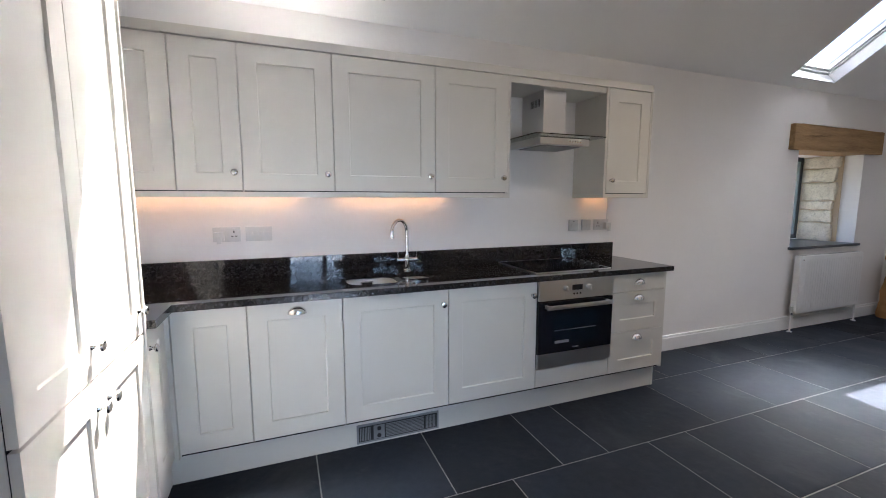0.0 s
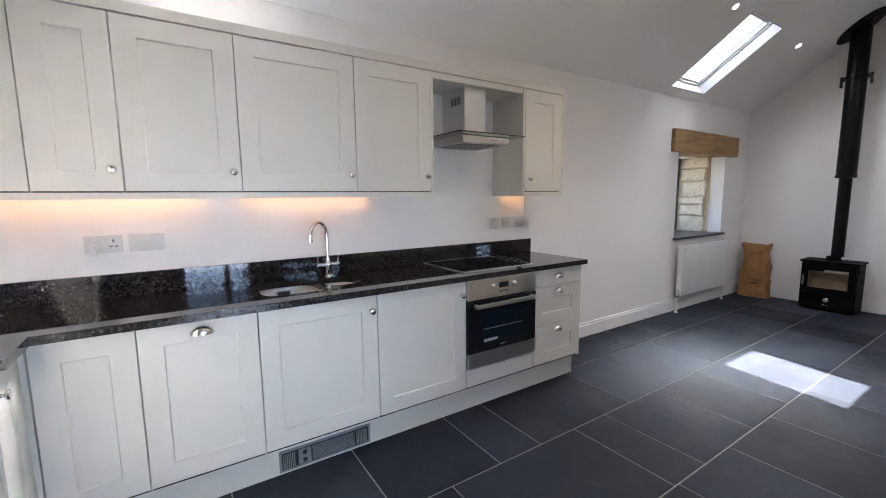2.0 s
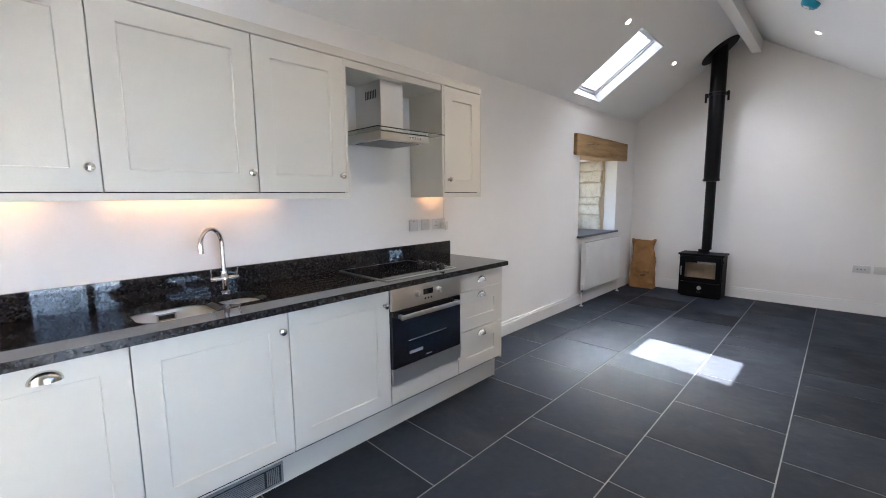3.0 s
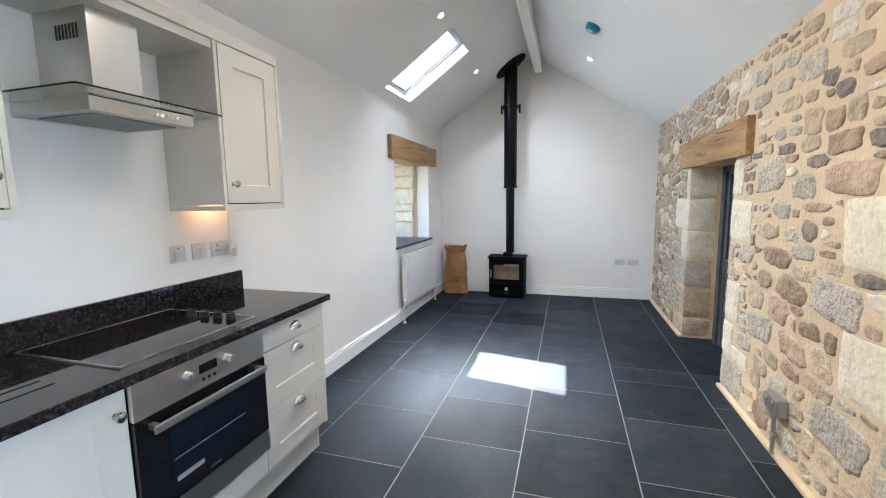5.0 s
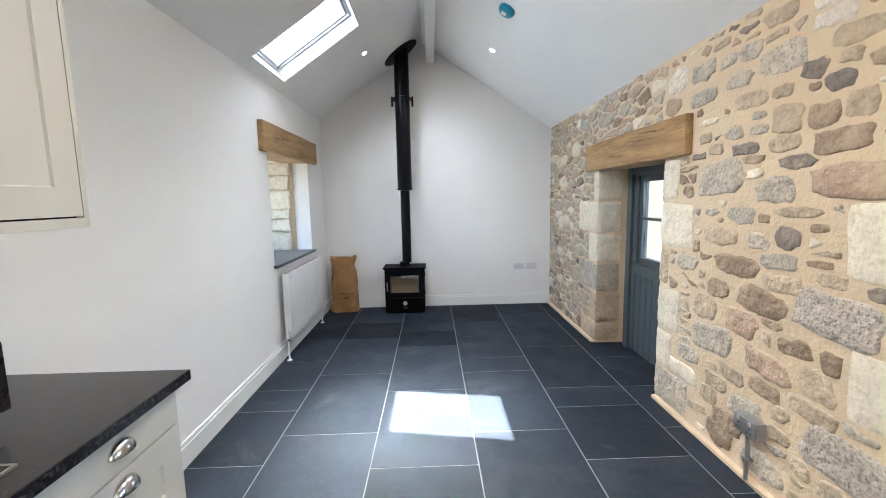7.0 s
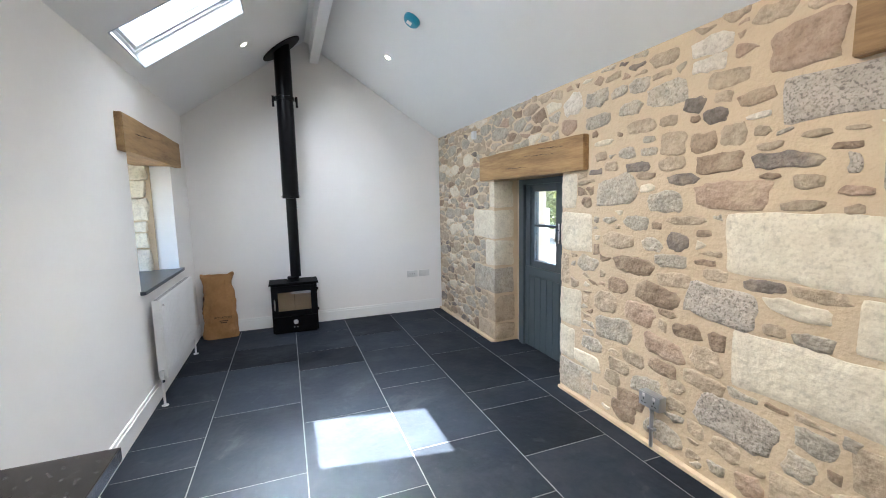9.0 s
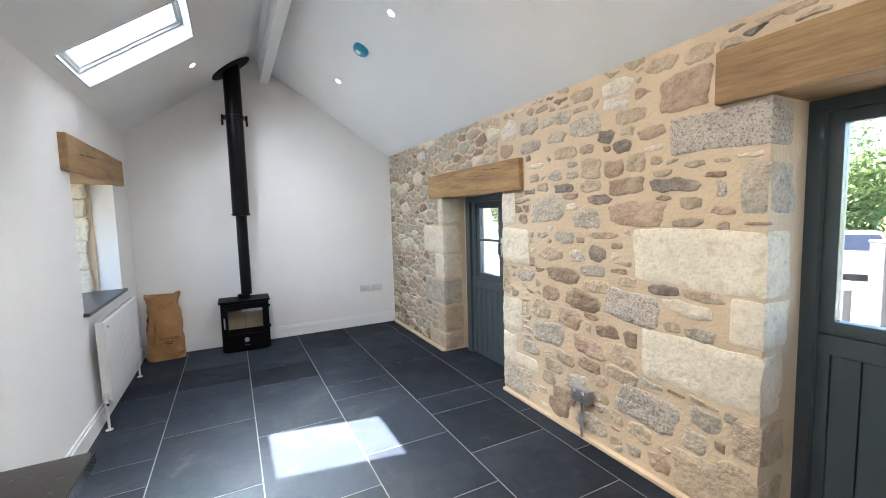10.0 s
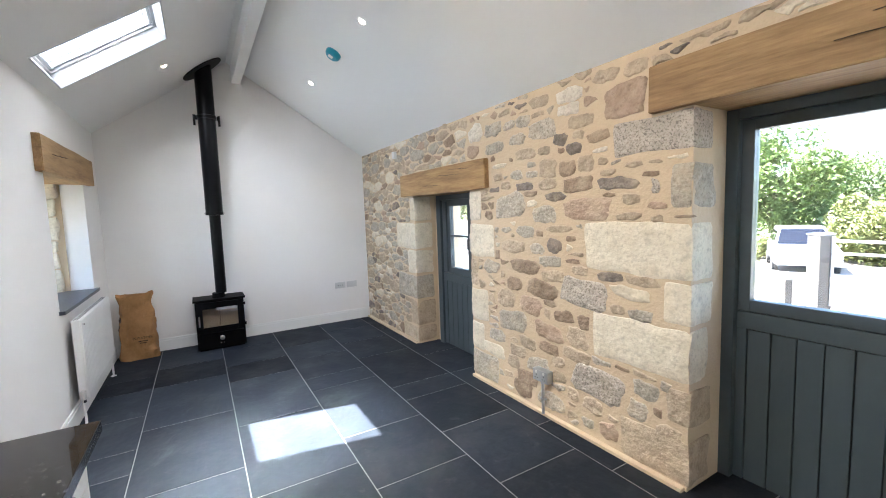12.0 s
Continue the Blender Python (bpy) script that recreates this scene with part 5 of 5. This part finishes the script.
def field_gate():
    gx, gy = out(-73.2, 9.4)
    gz = ground_z(gx, gy)
    for k, (dx, hgt, wd) in enumerate(((0, 1.42, 0.12), (0.42, 0.62, 0.07))):
        p = thing("gate_post", "weathered square timber gate post", "post", "posts by the gate", at=(gx + dx, gy + 0.1 * k, gz))
        p.rotation_euler = (0, 0, radians(60))
        part("shaft", B(-wd, wd, -wd, wd, -0.05, hgt, bevel=0.012), M_POST, p)
        part("cap", B(-wd - 0.012, wd + 0.012, -wd - 0.012, wd + 0.012, hgt, hgt + 0.03, bevel=0.008), M_GALV, p)
    g = thing("field_gate", "galvanised seven bar field gate, closed", "gate", at=(gx - 0.16, gy, gz))
    L = 3.3
    for k in range(6):
        z = 0.30 + 0.205 * k
        part("rail", tube(bmesh.new(), (-L, 0, z), (0, 0, z), 0.022, seg=10), M_GALV, g)
    for x in (0, -L * 0.5, -L):
        part("stile", tube(bmesh.new(), (x, 0.0, 0.24), (x, 0.0, 1.40), 0.024, seg=10), M_GALV, g)
    part("brace", tube(bmesh.new(), (-0.02, 0.03, 0.30), (-L * 0.5, 0.03, 1.30), 0.018, seg=10), M_GALV, g)


field_gate()
# low stone pier seen through the small panes
pier = thing("stone_pier", "pale dry stone pier in the yard", "pier", at=(*out(-31.5, 9.0), -0.3))
rp = random.Random(11)
for k in range(9):
    for j in range(2):
        part("stone", B(-0.35 + 0.36 * j, -0.01 + 0.36 * j, -0.3, 0.3, 0.18 * k, 0.18 * k + 0.172, bevel=0.02), M_PALESTONE, pier)


# ---- stones of the rubble wall ----
def ring_shape(ring, outd, seed, rough=0.005):
    """A worn stone face over a polygon in x and z, its edges sunk in the flush pointing."""
    cx = sum(p[0] for p in ring) / len(ring)
    cz = sum(p[1] for p in ring) / len(ring)
    verts, faces = [], []
    n = len(ring)
    levels = ((1.0, -0.010), (0.975, 0.001), (0.93, outd * 0.55), (0.84, outd * 0.9), (0.58, outd), (0.28, outd))
    for li, (f, d) in enumerate(levels):
        for x, z in ring:
            px, pz = (x - cx) * f, (z - cz) * f
            q = Vector((px, pz, 0))
            nn = noise.noise(q * 11 + Vector((seed, 0, 0))) * rough + (0.35 - abs(noise.noise(q * 24 + Vector((seed, 3, 0))))) * rough * 0.9 + noise.noise(q * 60 + Vector((seed, 0, 5))) * rough * 0.35
            verts.append((px, d + (nn if li > 1 else 0), pz))
    verts.append((0, outd + noise.noise(Vector((seed, 1, 2))) * rough, 0))
    for li in range(len(levels) - 1):
        for k in range(n):
            j = (k + 1) % n
            faces.append((li * n + k, li * n + j, (li + 1) * n + j, (li + 1) * n + k))
    last = (len(levels) - 1) * n
    for k in range(n):
        faces.append((last + k, last + (k + 1) % n, len(verts) - 1))
    me = bpy.data.meshes.new("stone")
    me.from_pydata(verts, [], faces)
    me.shade_smooth()
    return me, cx, cz


def set_stone(ring, mat, outd, seed, rough=0.006):
    me, cx, cz = ring_shape(ring, outd, seed, rough)
    me.materials.append(mat)
    ob = new("stone", me)
    ob.parent = wall_south
    ob.location = (cx, YS, cz)
    return ob


def soften(poly, jitter, seed, times=2):
    """Rounded, slightly wandering outline."""
    pts = poly
    for _ in range(times):
        nxt = []
        for k in range(len(pts)):
            a, b = pts[k], pts[(k + 1) % len(pts)]
            nxt += [(a[0] * 0.85 + b[0] * 0.15, a[1] * 0.85 + b[1] * 0.15), (a[0] * 0.15 + b[0] * 0.85, a[1] * 0.15 + b[1] * 0.85)]
        pts = nxt
    return [(x + jitter * noise.noise(Vector((x * 22, z * 22, seed))), z + jitter * noise.noise(Vector((x * 22, z * 22, seed + 9.1)))) for x, z in pts]


def clip(poly, nx, nz, d):
    """Keep the part of the polygon where nx*x + nz*z <= d."""
    res = []
    for k in range(len(poly)):
        a, b = poly[k], poly[(k + 1) % len(poly)]
        da, db = nx * a[0] + nz * a[1] - d, nx * b[0] + nz * b[1] - d
        if da <= 0:
            res.append(a)
        if da * db < 0:
            t = da / (da - db)
            res.append((a[0] + (b[0] - a[0]) * t, a[1] + (b[1] - a[1]) * t))
    return res


KIND = {"p": M_PALESTONE, "s": M_SPECKLED, "r": M_STONES[3], "o": M_STONES[0], "g": M_STONES[1], "b": M_STONES[2], "d": M_STONES[4], "w": M_WHITESTONE}
solids = [(D1[0], D1[1], -1, D1[2]), (D2[0], D2[1], -1, D2[2]), (3.96, 5.62, 1.69, 1.945), (1.09, 2.54, 1.98, 2.23)]

# dressed blocks at the door arrises, each running round the corner: length along the wall, z from, to, depth, kind
JAMB_2 = [(0.45, 1.785, 1.982, 0.19, "s"), (0.11, 1.485, 1.725, 0.20, "g"), (0.66, 1.115, 1.425, 0.20, "p"), (0.145, 0.885, 1.105, 0.21, "p"),
          (0.60, 0.575, 0.865, 0.17, "p"), (0.125, 0.345, 0.545, 0.22, "o"), (0.40, 0.022, 0.275, 0.21, "o")]
JAMB_1_FAR = [(0.10, 1.415, 1.688, 0.23, "p"), (0.48, 1.10, 1.40, 0.23, "p"), (0.19, 0.815, 1.085, 0.24, "p"), (0.48, 0.52, 0.80, 0.23, "g"), (0.15, 0.215, 0.505, 0.24, "o"), (0.38, 0.022, 0.20, 0.24, "o")]
JAMB_1_NEAR = [(0.17, 1.42, 1.688, 0.2, "p"), (0.34, 1.11, 1.40, 0.2, "p"), (0.10, 0.85, 1.09, 0.2, "o"), (0.24, 0.54, 0.83, 0.2, "p"), (0.18, 0.27, 0.525, 0.2, "p"), (0.36, 0.022, 0.26, 0.2, "g")]


def jamb_block(xw, way, length, z0, z1, depth, mat, seed):
    """A worn block whose face lies in the wall and whose end lies in the reveal."""
    xa, xb = sorted((xw - way * 0.013, xw + way * length))
    bm = box(bmesh.new(), xa, xb, YS - depth, YS + 0.011, z0, z1)
    bmesh.ops.subdivide_edges(bm, edges=[e for e in bm.edges if abs(e.verts[0].co.x - e.verts[1].co.x) > 0.02], cuts=max(5, int(length / 0.045)), use_grid_fill=True)
    bmesh.ops.subdivide_edges(bm, edges=[e for e in bm.edges if abs(e.verts[0].co.y - e.verts[1].co.y) > 0.05], cuts=6, use_grid_fill=True)
    bmesh.ops.subdivide_edges(bm, edges=[e for e in bm.edges if abs(e.verts[0].co.z - e.verts[1].co.z) > 0.05], cuts=8, use_grid_fill=True)
    lo, hi = Vector((xa, YS - depth, z0)), Vector((xb, YS + 0.011, z1))
    corner = 0.035
    for v in bm.verts:
        c = Vector([min(max(v.co[k], lo[k] + corner), hi[k] - corner) for k in range(3)])
        d = v.co - c
        if d.length > corner:
            v.co = c + d.normalized() * (corner + (d.length - corner) * 0.25)
        q = v.co
        edge = noise.noise_vector(Vector((q.x * 6 + seed, q.y * 6, q.z * 6)))
        grain = noise.noise(q * 26 + Vector((seed, 0, 0))) * 0.004 + noise.noise(q * 70) * 0.0018
        v.co += Vector((edge.x * 0.016 + grain * -way, edge.y * 0.004 + grain, edge.z * 0.014))
    return part("quoin", bm, mat, wall_south, smooth=True)


for xw, way, rows in ((D2[1], 1, JAMB_2), (D1[1], 1, JAMB_1_FAR), (D1[0], -1, JAMB_1_NEAR)):
    for k, (length, za, zb, depth, kd) in enumerate(rows):
        jamb_block(xw, way, length, za, zb, depth, KIND[kd], k * 3.1 + xw)
        solids.append((*sorted((xw, xw + way * length)), za, zb))

# stones told apart in the wall, course by course: middle x, z, length, height, kind
EAVES = [
    (2.63, 2.26, 0.16, 0.08, "o"), (2.82, 2.27, 0.18, 0.09, "o"), (3.02, 2.05, 0.22, 0.09, "o"), (3.03, 1.97, 0.11, 0.06, "o"), (3.10, 2.14, 0.20, 0.08, "w"), (3.11, 2.23, 0.23, 0.10, "w"),
    (3.18, 1.96, 0.13, 0.08, "d"), (3.34, 2.06, 0.30, 0.13, "g"), (3.36, 2.25, 0.22, 0.09, "o"), (3.54, 2.15, 0.16, 0.09, "g"), (3.61, 2.03, 0.20, 0.09, "g"), (3.70, 2.15, 0.15, 0.07, "g"),
    (3.88, 2.01, 0.24, 0.09, "g"), (3.89, 2.16, 0.24, 0.11, "g"), (4.14, 2.17, 0.22, 0.17, "w"), (4.18, 2.02, 0.20, 0.12, "r")]
LINTEL = [
    (2.51, 1.74, 0.08, 0.02, "o"), (2.64, 1.74, 0.11, 0.04, "o"), (2.81, 1.71, 0.12, 0.04, "o"), (2.84, 1.78, 0.08, 0.05, "o"), (2.86, 1.85, 0.11, 0.03, "w"), (2.88, 1.93, 0.16, 0.08, "b"),
    (2.97, 1.78, 0.13, 0.10, "o"), (3.06, 1.89, 0.13, 0.08, "d"), (3.12, 1.77, 0.15, 0.10, "b"), (3.29, 1.79, 0.17, 0.13, "o"), (3.33, 1.91, 0.13, 0.06, "o"), (3.45, 1.83, 0.09, 0.04, "g"),
    (3.45, 1.76, 0.12, 0.05, "g"), (3.52, 1.91, 0.24, 0.09, "o"), (3.62, 1.77, 0.14, 0.08, "g"), (3.75, 1.70, 0.14, 0.07, "o"), (3.82, 1.86, 0.21, 0.04, "p"), (3.85, 1.77, 0.12, 0.07, "o")]
HEAD = [
    (2.36, 1.45, 0.11, 0.02, "b"), (2.50, 1.44, 0.07, 0.04, "o"), (2.50, 1.51, 0.12, 0.04, "r"), (2.51, 1.61, 0.05, 0.09, "s"), (2.54, 1.68, 0.10, 0.03, "b"), (2.66, 1.55, 0.13, 0.07, "o"),
    (2.68, 1.45, 0.18, 0.05, "o"), (2.74, 1.64, 0.28, 0.08, "d"), (2.80, 1.58, 0.10, 0.03, "b"), (2.98, 1.50, 0.38, 0.14, "r"), (3.03, 1.66, 0.25, 0.11, "b"), (3.23, 1.59, 0.20, 0.07, "d"),
    (3.30, 1.68, 0.19, 0.08, "o"), (3.34, 1.47, 0.24, 0.13, "g"), (3.46, 1.55, 0.12, 0.05, "p"), (3.47, 1.62, 0.15, 0.05, "b"), (3.53, 1.68, 0.21, 0.07, "d"), (3.70, 1.54, 0.37, 0.20, "g"),
    (3.97, 1.47, 0.11, 0.08, "b")]
MIDDLE = [
    (2.58, 1.09, 0.22, 0.06, "o"), (2.66, 1.01, 0.27, 0.09, "p"), (2.80, 1.09, 0.19, 0.06, "d"), (3.02, 1.10, 0.16, 0.07, "o"), (3.08, 1.16, 0.13, 0.04, "b"), (3.09, 1.31, 0.09, 0.04, "b"),
    (3.20, 1.37, 0.25, 0.05, "o"), (3.24, 1.25, 0.18, 0.11, "d"), (3.25, 1.04, 0.23, 0.09, "o"), (3.28, 1.14, 0.21, 0.08, "g"), (3.41, 1.22, 0.15, 0.08, "g"), (3.53, 1.34, 0.20, 0.10, "g"),
    (3.55, 1.08, 0.33, 0.12, "b"), (3.67, 1.23, 0.30, 0.11, "o"), (3.95, 1.04, 0.22, 0.11, "g")]
WAIST = [
    (2.59, 0.89, 0.16, 0.07, "g"), (2.74, 0.90, 0.11, 0.06, "o"), (2.99, 0.77, 0.10, 0.10, "b"), (3.00, 0.95, 0.36, 0.19, "s"), (3.16, 0.77, 0.18, 0.09, "b"), (3.29, 0.84, 0.13, 0.05, "b"),
    (3.31, 0.76, 0.06, 0.08, "o"), (3.37, 0.93, 0.34, 0.14, "b"), (3.49, 0.79, 0.25, 0.15, "r"), (3.66, 0.93, 0.19, 0.11, "b"), (3.78, 0.80, 0.23, 0.14, "o")]
LOW = [
    (2.44, 0.53, 0.06, 0.06, "g"), (2.56, 0.47, 0.17, 0.11, "g"), (3.04, 0.65, 0.18, 0.13, "o"), (3.06, 0.53, 0.25, 0.10, "o"), (3.21, 0.43, 0.12, 0.08, "o"), (3.30, 0.51, 0.20, 0.09, "b"),
    (3.30, 0.63, 0.31, 0.13, "r"), (3.52, 0.49, 0.21, 0.10, "o"), (3.69, 0.63, 0.35, 0.17, "g"), (3.90, 0.46, 0.22, 0.11, "g")]
FOOT = [
    (2.42, 0.27, 0.16, 0.10, "o"), (2.60, 0.33, 0.14, 0.12, "g"), (2.79, 0.11, 0.16, 0.12, "r"), (2.90, 0.39, 0.40, 0.23, "s"), (2.92, 0.23, 0.19, 0.12, "o"), (2.96, 0.10, 0.11, 0.07, "g"),
    (3.08, 0.25, 0.10, 0.10, "o"), (3.20, 0.33, 0.13, 0.08, "o"), (3.29, 0.12, 0.28, 0.13, "g"), (3.42, 0.35, 0.25, 0.15, "g"), (3.53, 0.21, 0.24, 0.13, "b"), (3.58, 0.11, 0.22, 0.13, "b"),
    (3.64, 0.40, 0.19, 0.10, "o"), (3.69, 0.30, 0.16, 0.11, "o"), (3.95, 0.32, 0.29, 0.13, "p")]
PINK = [(2.705, 2.10, 0.30, 0.20, "r")]


def field_stone(x, z, w, h, seed):
    """A rough, broken outline that fills its course: a few worn corners joined by wandering edges."""
    r = random.Random(seed * 31)
    tilt = r.uniform(-0.16, 0.16) * h / max(w, h)
    square = 0.42 if w * h > 0.05 else r.uniform(0.45, 0.75)
    corners = 8 if w * h > 0.05 else r.choice((6, 7, 8, 9))
    pts = []
    for k in range(corners):
        a = 2 * math.pi * (k + r.uniform(-0.3, 0.3)) / corners + 0.35
        c, q = math.cos(a), math.sin(a)
        f = r.uniform(0.86, 1.13)
        px, pz = f * w / 2 * math.copysign(abs(c) ** square, c), f * h / 2 * math.copysign(abs(q) ** square, q)
        pts.append((x + px * math.cos(tilt) - pz * math.sin(tilt), z + px * math.sin(tilt) + pz * math.cos(tilt)))
    dense = []
    for k in range(corners):
        a, b = pts[k], pts[(k + 1) % corners]
        dense += [(a[0] + (b[0] - a[0]) * f, a[1] + (b[1] - a[1]) * f) for f in (0.10, 0.36, 0.64, 0.90)]
    jag = min(0.018, 0.12 * h)
    return [(px + jag * noise.noise(Vector((px * 26, pz * 26, seed * 1.7))), pz + jag * noise.noise(Vector((px * 26, pz * 26, seed * 1.7 + 40)))) for px, pz in dense]


count = 0
for course in (EAVES, LINTEL, HEAD, MIDDLE, WAIST, LOW, FOOT, PINK):
    for x, z, w, h, kd in course:
        count += 1
        set_stone(field_stone(x, z, w, h, count), KIND[kd], 0.008 if w * h < 0.04 else 0.011, count * 2.3, 0.007)
        solids.append((x - w / 2 - 0.004, x + w / 2 + 0.004, z - h / 2 - 0.004, z + h / 2 + 0.004))

rk = random.Random(77)
AS = 0.46                        # stones lie longer than high


def free(x, z, m=0.0):
    return all(not (a - m < x < b + m and c - m < z < d + m) for a, b, c, d in solids)


seeds = []
tries = 0
while tries < 40000:
    tries += 1
    x, z = rk.uniform(1.25, X1), rk.uniform(0.03, 2.35)
    rad = rk.choice((0.030, 0.036, 0.045) if 2.3 < x < 4.2 else (0.038, 0.045, 0.055, 0.066, 0.085))
    if not free(x, z, 0.016):
        continue
    if all(math.hypot((x - a) * AS, z - b) > (rad + r) * 0.60 for a, b, r in seeds):
        seeds.append((x, z, rad))
far_verts, far_faces, far_mats = [], [], []
for i, (x, z, rad) in enumerate(seeds):
    lim = rad * 2.1
    poly = [(x - lim / AS, z - lim), (x + lim / AS, z - lim), (x + lim / AS, z + lim), (x - lim / AS, z + lim)]
    for a, b, r in seeds:
        dx, dz = (a - x) * AS, b - z
        dd = dx * dx + dz * dz
        if 0 < dd < 0.35:
            w = 0.5 + 0.5 * (rad ** 2 - r ** 2) / dd
            w = min(0.75, max(0.25, w))
            nx, nz = dx * AS, dz
            poly = clip(poly, nx, nz, nx * (x + (a - x) * w) + nz * (z + dz * w))
    for a, b, c, d in solids + [(-9, 9, -9, 0.028), (-9, 9, 2.345, 9), (X1 - 0.005, 99, -9, 9)]:
        gaps = ((a - x, 1, 0, a), (x - b, -1, 0, -b), (c - z, 0, 1, c), (z - d, 0, -1, -d))
        gp = max(gaps)
        poly = clip(poly, gp[1], gp[2], gp[3])
    if len(poly) < 3:
        continue
    cx = sum(p[0] for p in poly) / len(poly)
    cz = sum(p[1] for p in poly) / len(poly)
    wx = max(p[0] for p in poly) - min(p[0] for p in poly)
    wz = max(p[1] for p in poly) - min(p[1] for p in poly)
    joint = rk.uniform(0.004, 0.014) if x > 4.6 else rk.uniform(0.012, 0.030)
    fx, fz = max(0.3, 1 - joint / wx * 1.6), max(0.3, 1 - joint / wz * 1.6)
    if wx * fx < 0.040 or wz * fz < 0.020:
        continue
    poly = [(cx + (px - cx) * fx, cz + (pz - cz) * fz) for px, pz in poly]
    mat = rk.choices(M_STONES + [M_PALESTONE], (36, 34, 8, 5, 5, 12) if x > 4.2 else (36, 26, 16, 8, 7, 7))[0]
    ring, outd = soften(poly, 0.022, i * 1.9, 2), rk.uniform(0.005, 0.011)
    if x < 4.6 and wx * wz > 0.006:
        set_stone(ring, mat, outd, i * 5.1)
        continue
    me, px, pz = ring_shape(ring, outd, i * 5.1)
    start = len(far_verts)
    far_verts += [(v.co.x + px, v.co.y + YS, v.co.z + pz) for v in me.vertices]
    for f in me.polygons:
        far_faces.append([start + k for k in f.vertices])
        far_mats.append((M_STONES + [M_PALESTONE]).index(mat))
    bpy.data.meshes.remove(me)
me = bpy.data.meshes.new("small_stones")
me.from_pydata(far_verts, [], far_faces)
for mt in M_STONES + [M_PALESTONE]:
    me.materials.append(mt)
me.polygons.foreach_set("material_index", far_mats)
me.shade_smooth()
rest = new("small_stones", me)
rest.parent = wall_south
rest["kind"] = "stuff"

# ---- slate tiles ----
ROWS_Y = [-1.04, -0.255, 0.345, 0.945, 1.545, 2.148, 2.589]
JOINTS = [
    [0.2, 0.85, 1.45, 2.05, 2.65, 3.26, 3.85, 4.42, 5.0, 5.6, 6.2],
    [0.25, 1.15, 1.75, 2.35, 2.92, 3.56, 4.14, 4.43, 5.31, 5.91, 6.5],
    [0.1, 0.7, 1.55, 2.15, 2.68, 3.25, 3.87, 4.765, 5.07, 5.66, 6.19],
    [0.33, 1.23, 2.12, 2.415, 3.01, 3.55, 4.46, 5.41, 5.88, 6.5],
    [0.33, 0.93, 1.538, 1.84, 2.70, 3.28, 3.90, 4.79, 5.68, 6.22],
    [0.5, 1.4, 2.1, 3.0, 3.61, 4.21, 4.53, 5.09, 5.69, 6.05]]
for ya, yb, cuts in zip(ROWS_Y, ROWS_Y[1:], JOINTS):
    xs = [X0 + 0.002, *cuts, X1 - 0.002]
    for xa, xb in zip(xs, xs[1:]):
        g = 0.0034
        bm = bmesh.new()
        box(bm, xa + g - (xa + xb) / 2, xb - g - (xa + xb) / 2, -(yb - ya) / 2 + g, (yb - ya) / 2 - g, -0.002, 0.0, 0.0)
        bmesh.ops.bevel(bm, geom=[e for e in bm.edges if all(v.co.z > -0.001 for v in e.verts)], offset=0.0015, segments=1, affect="EDGES")
        t = part("tile", bm, M_SLATE, floor)
        t.location = ((xa + xb) / 2, (ya + yb) / 2, 0)
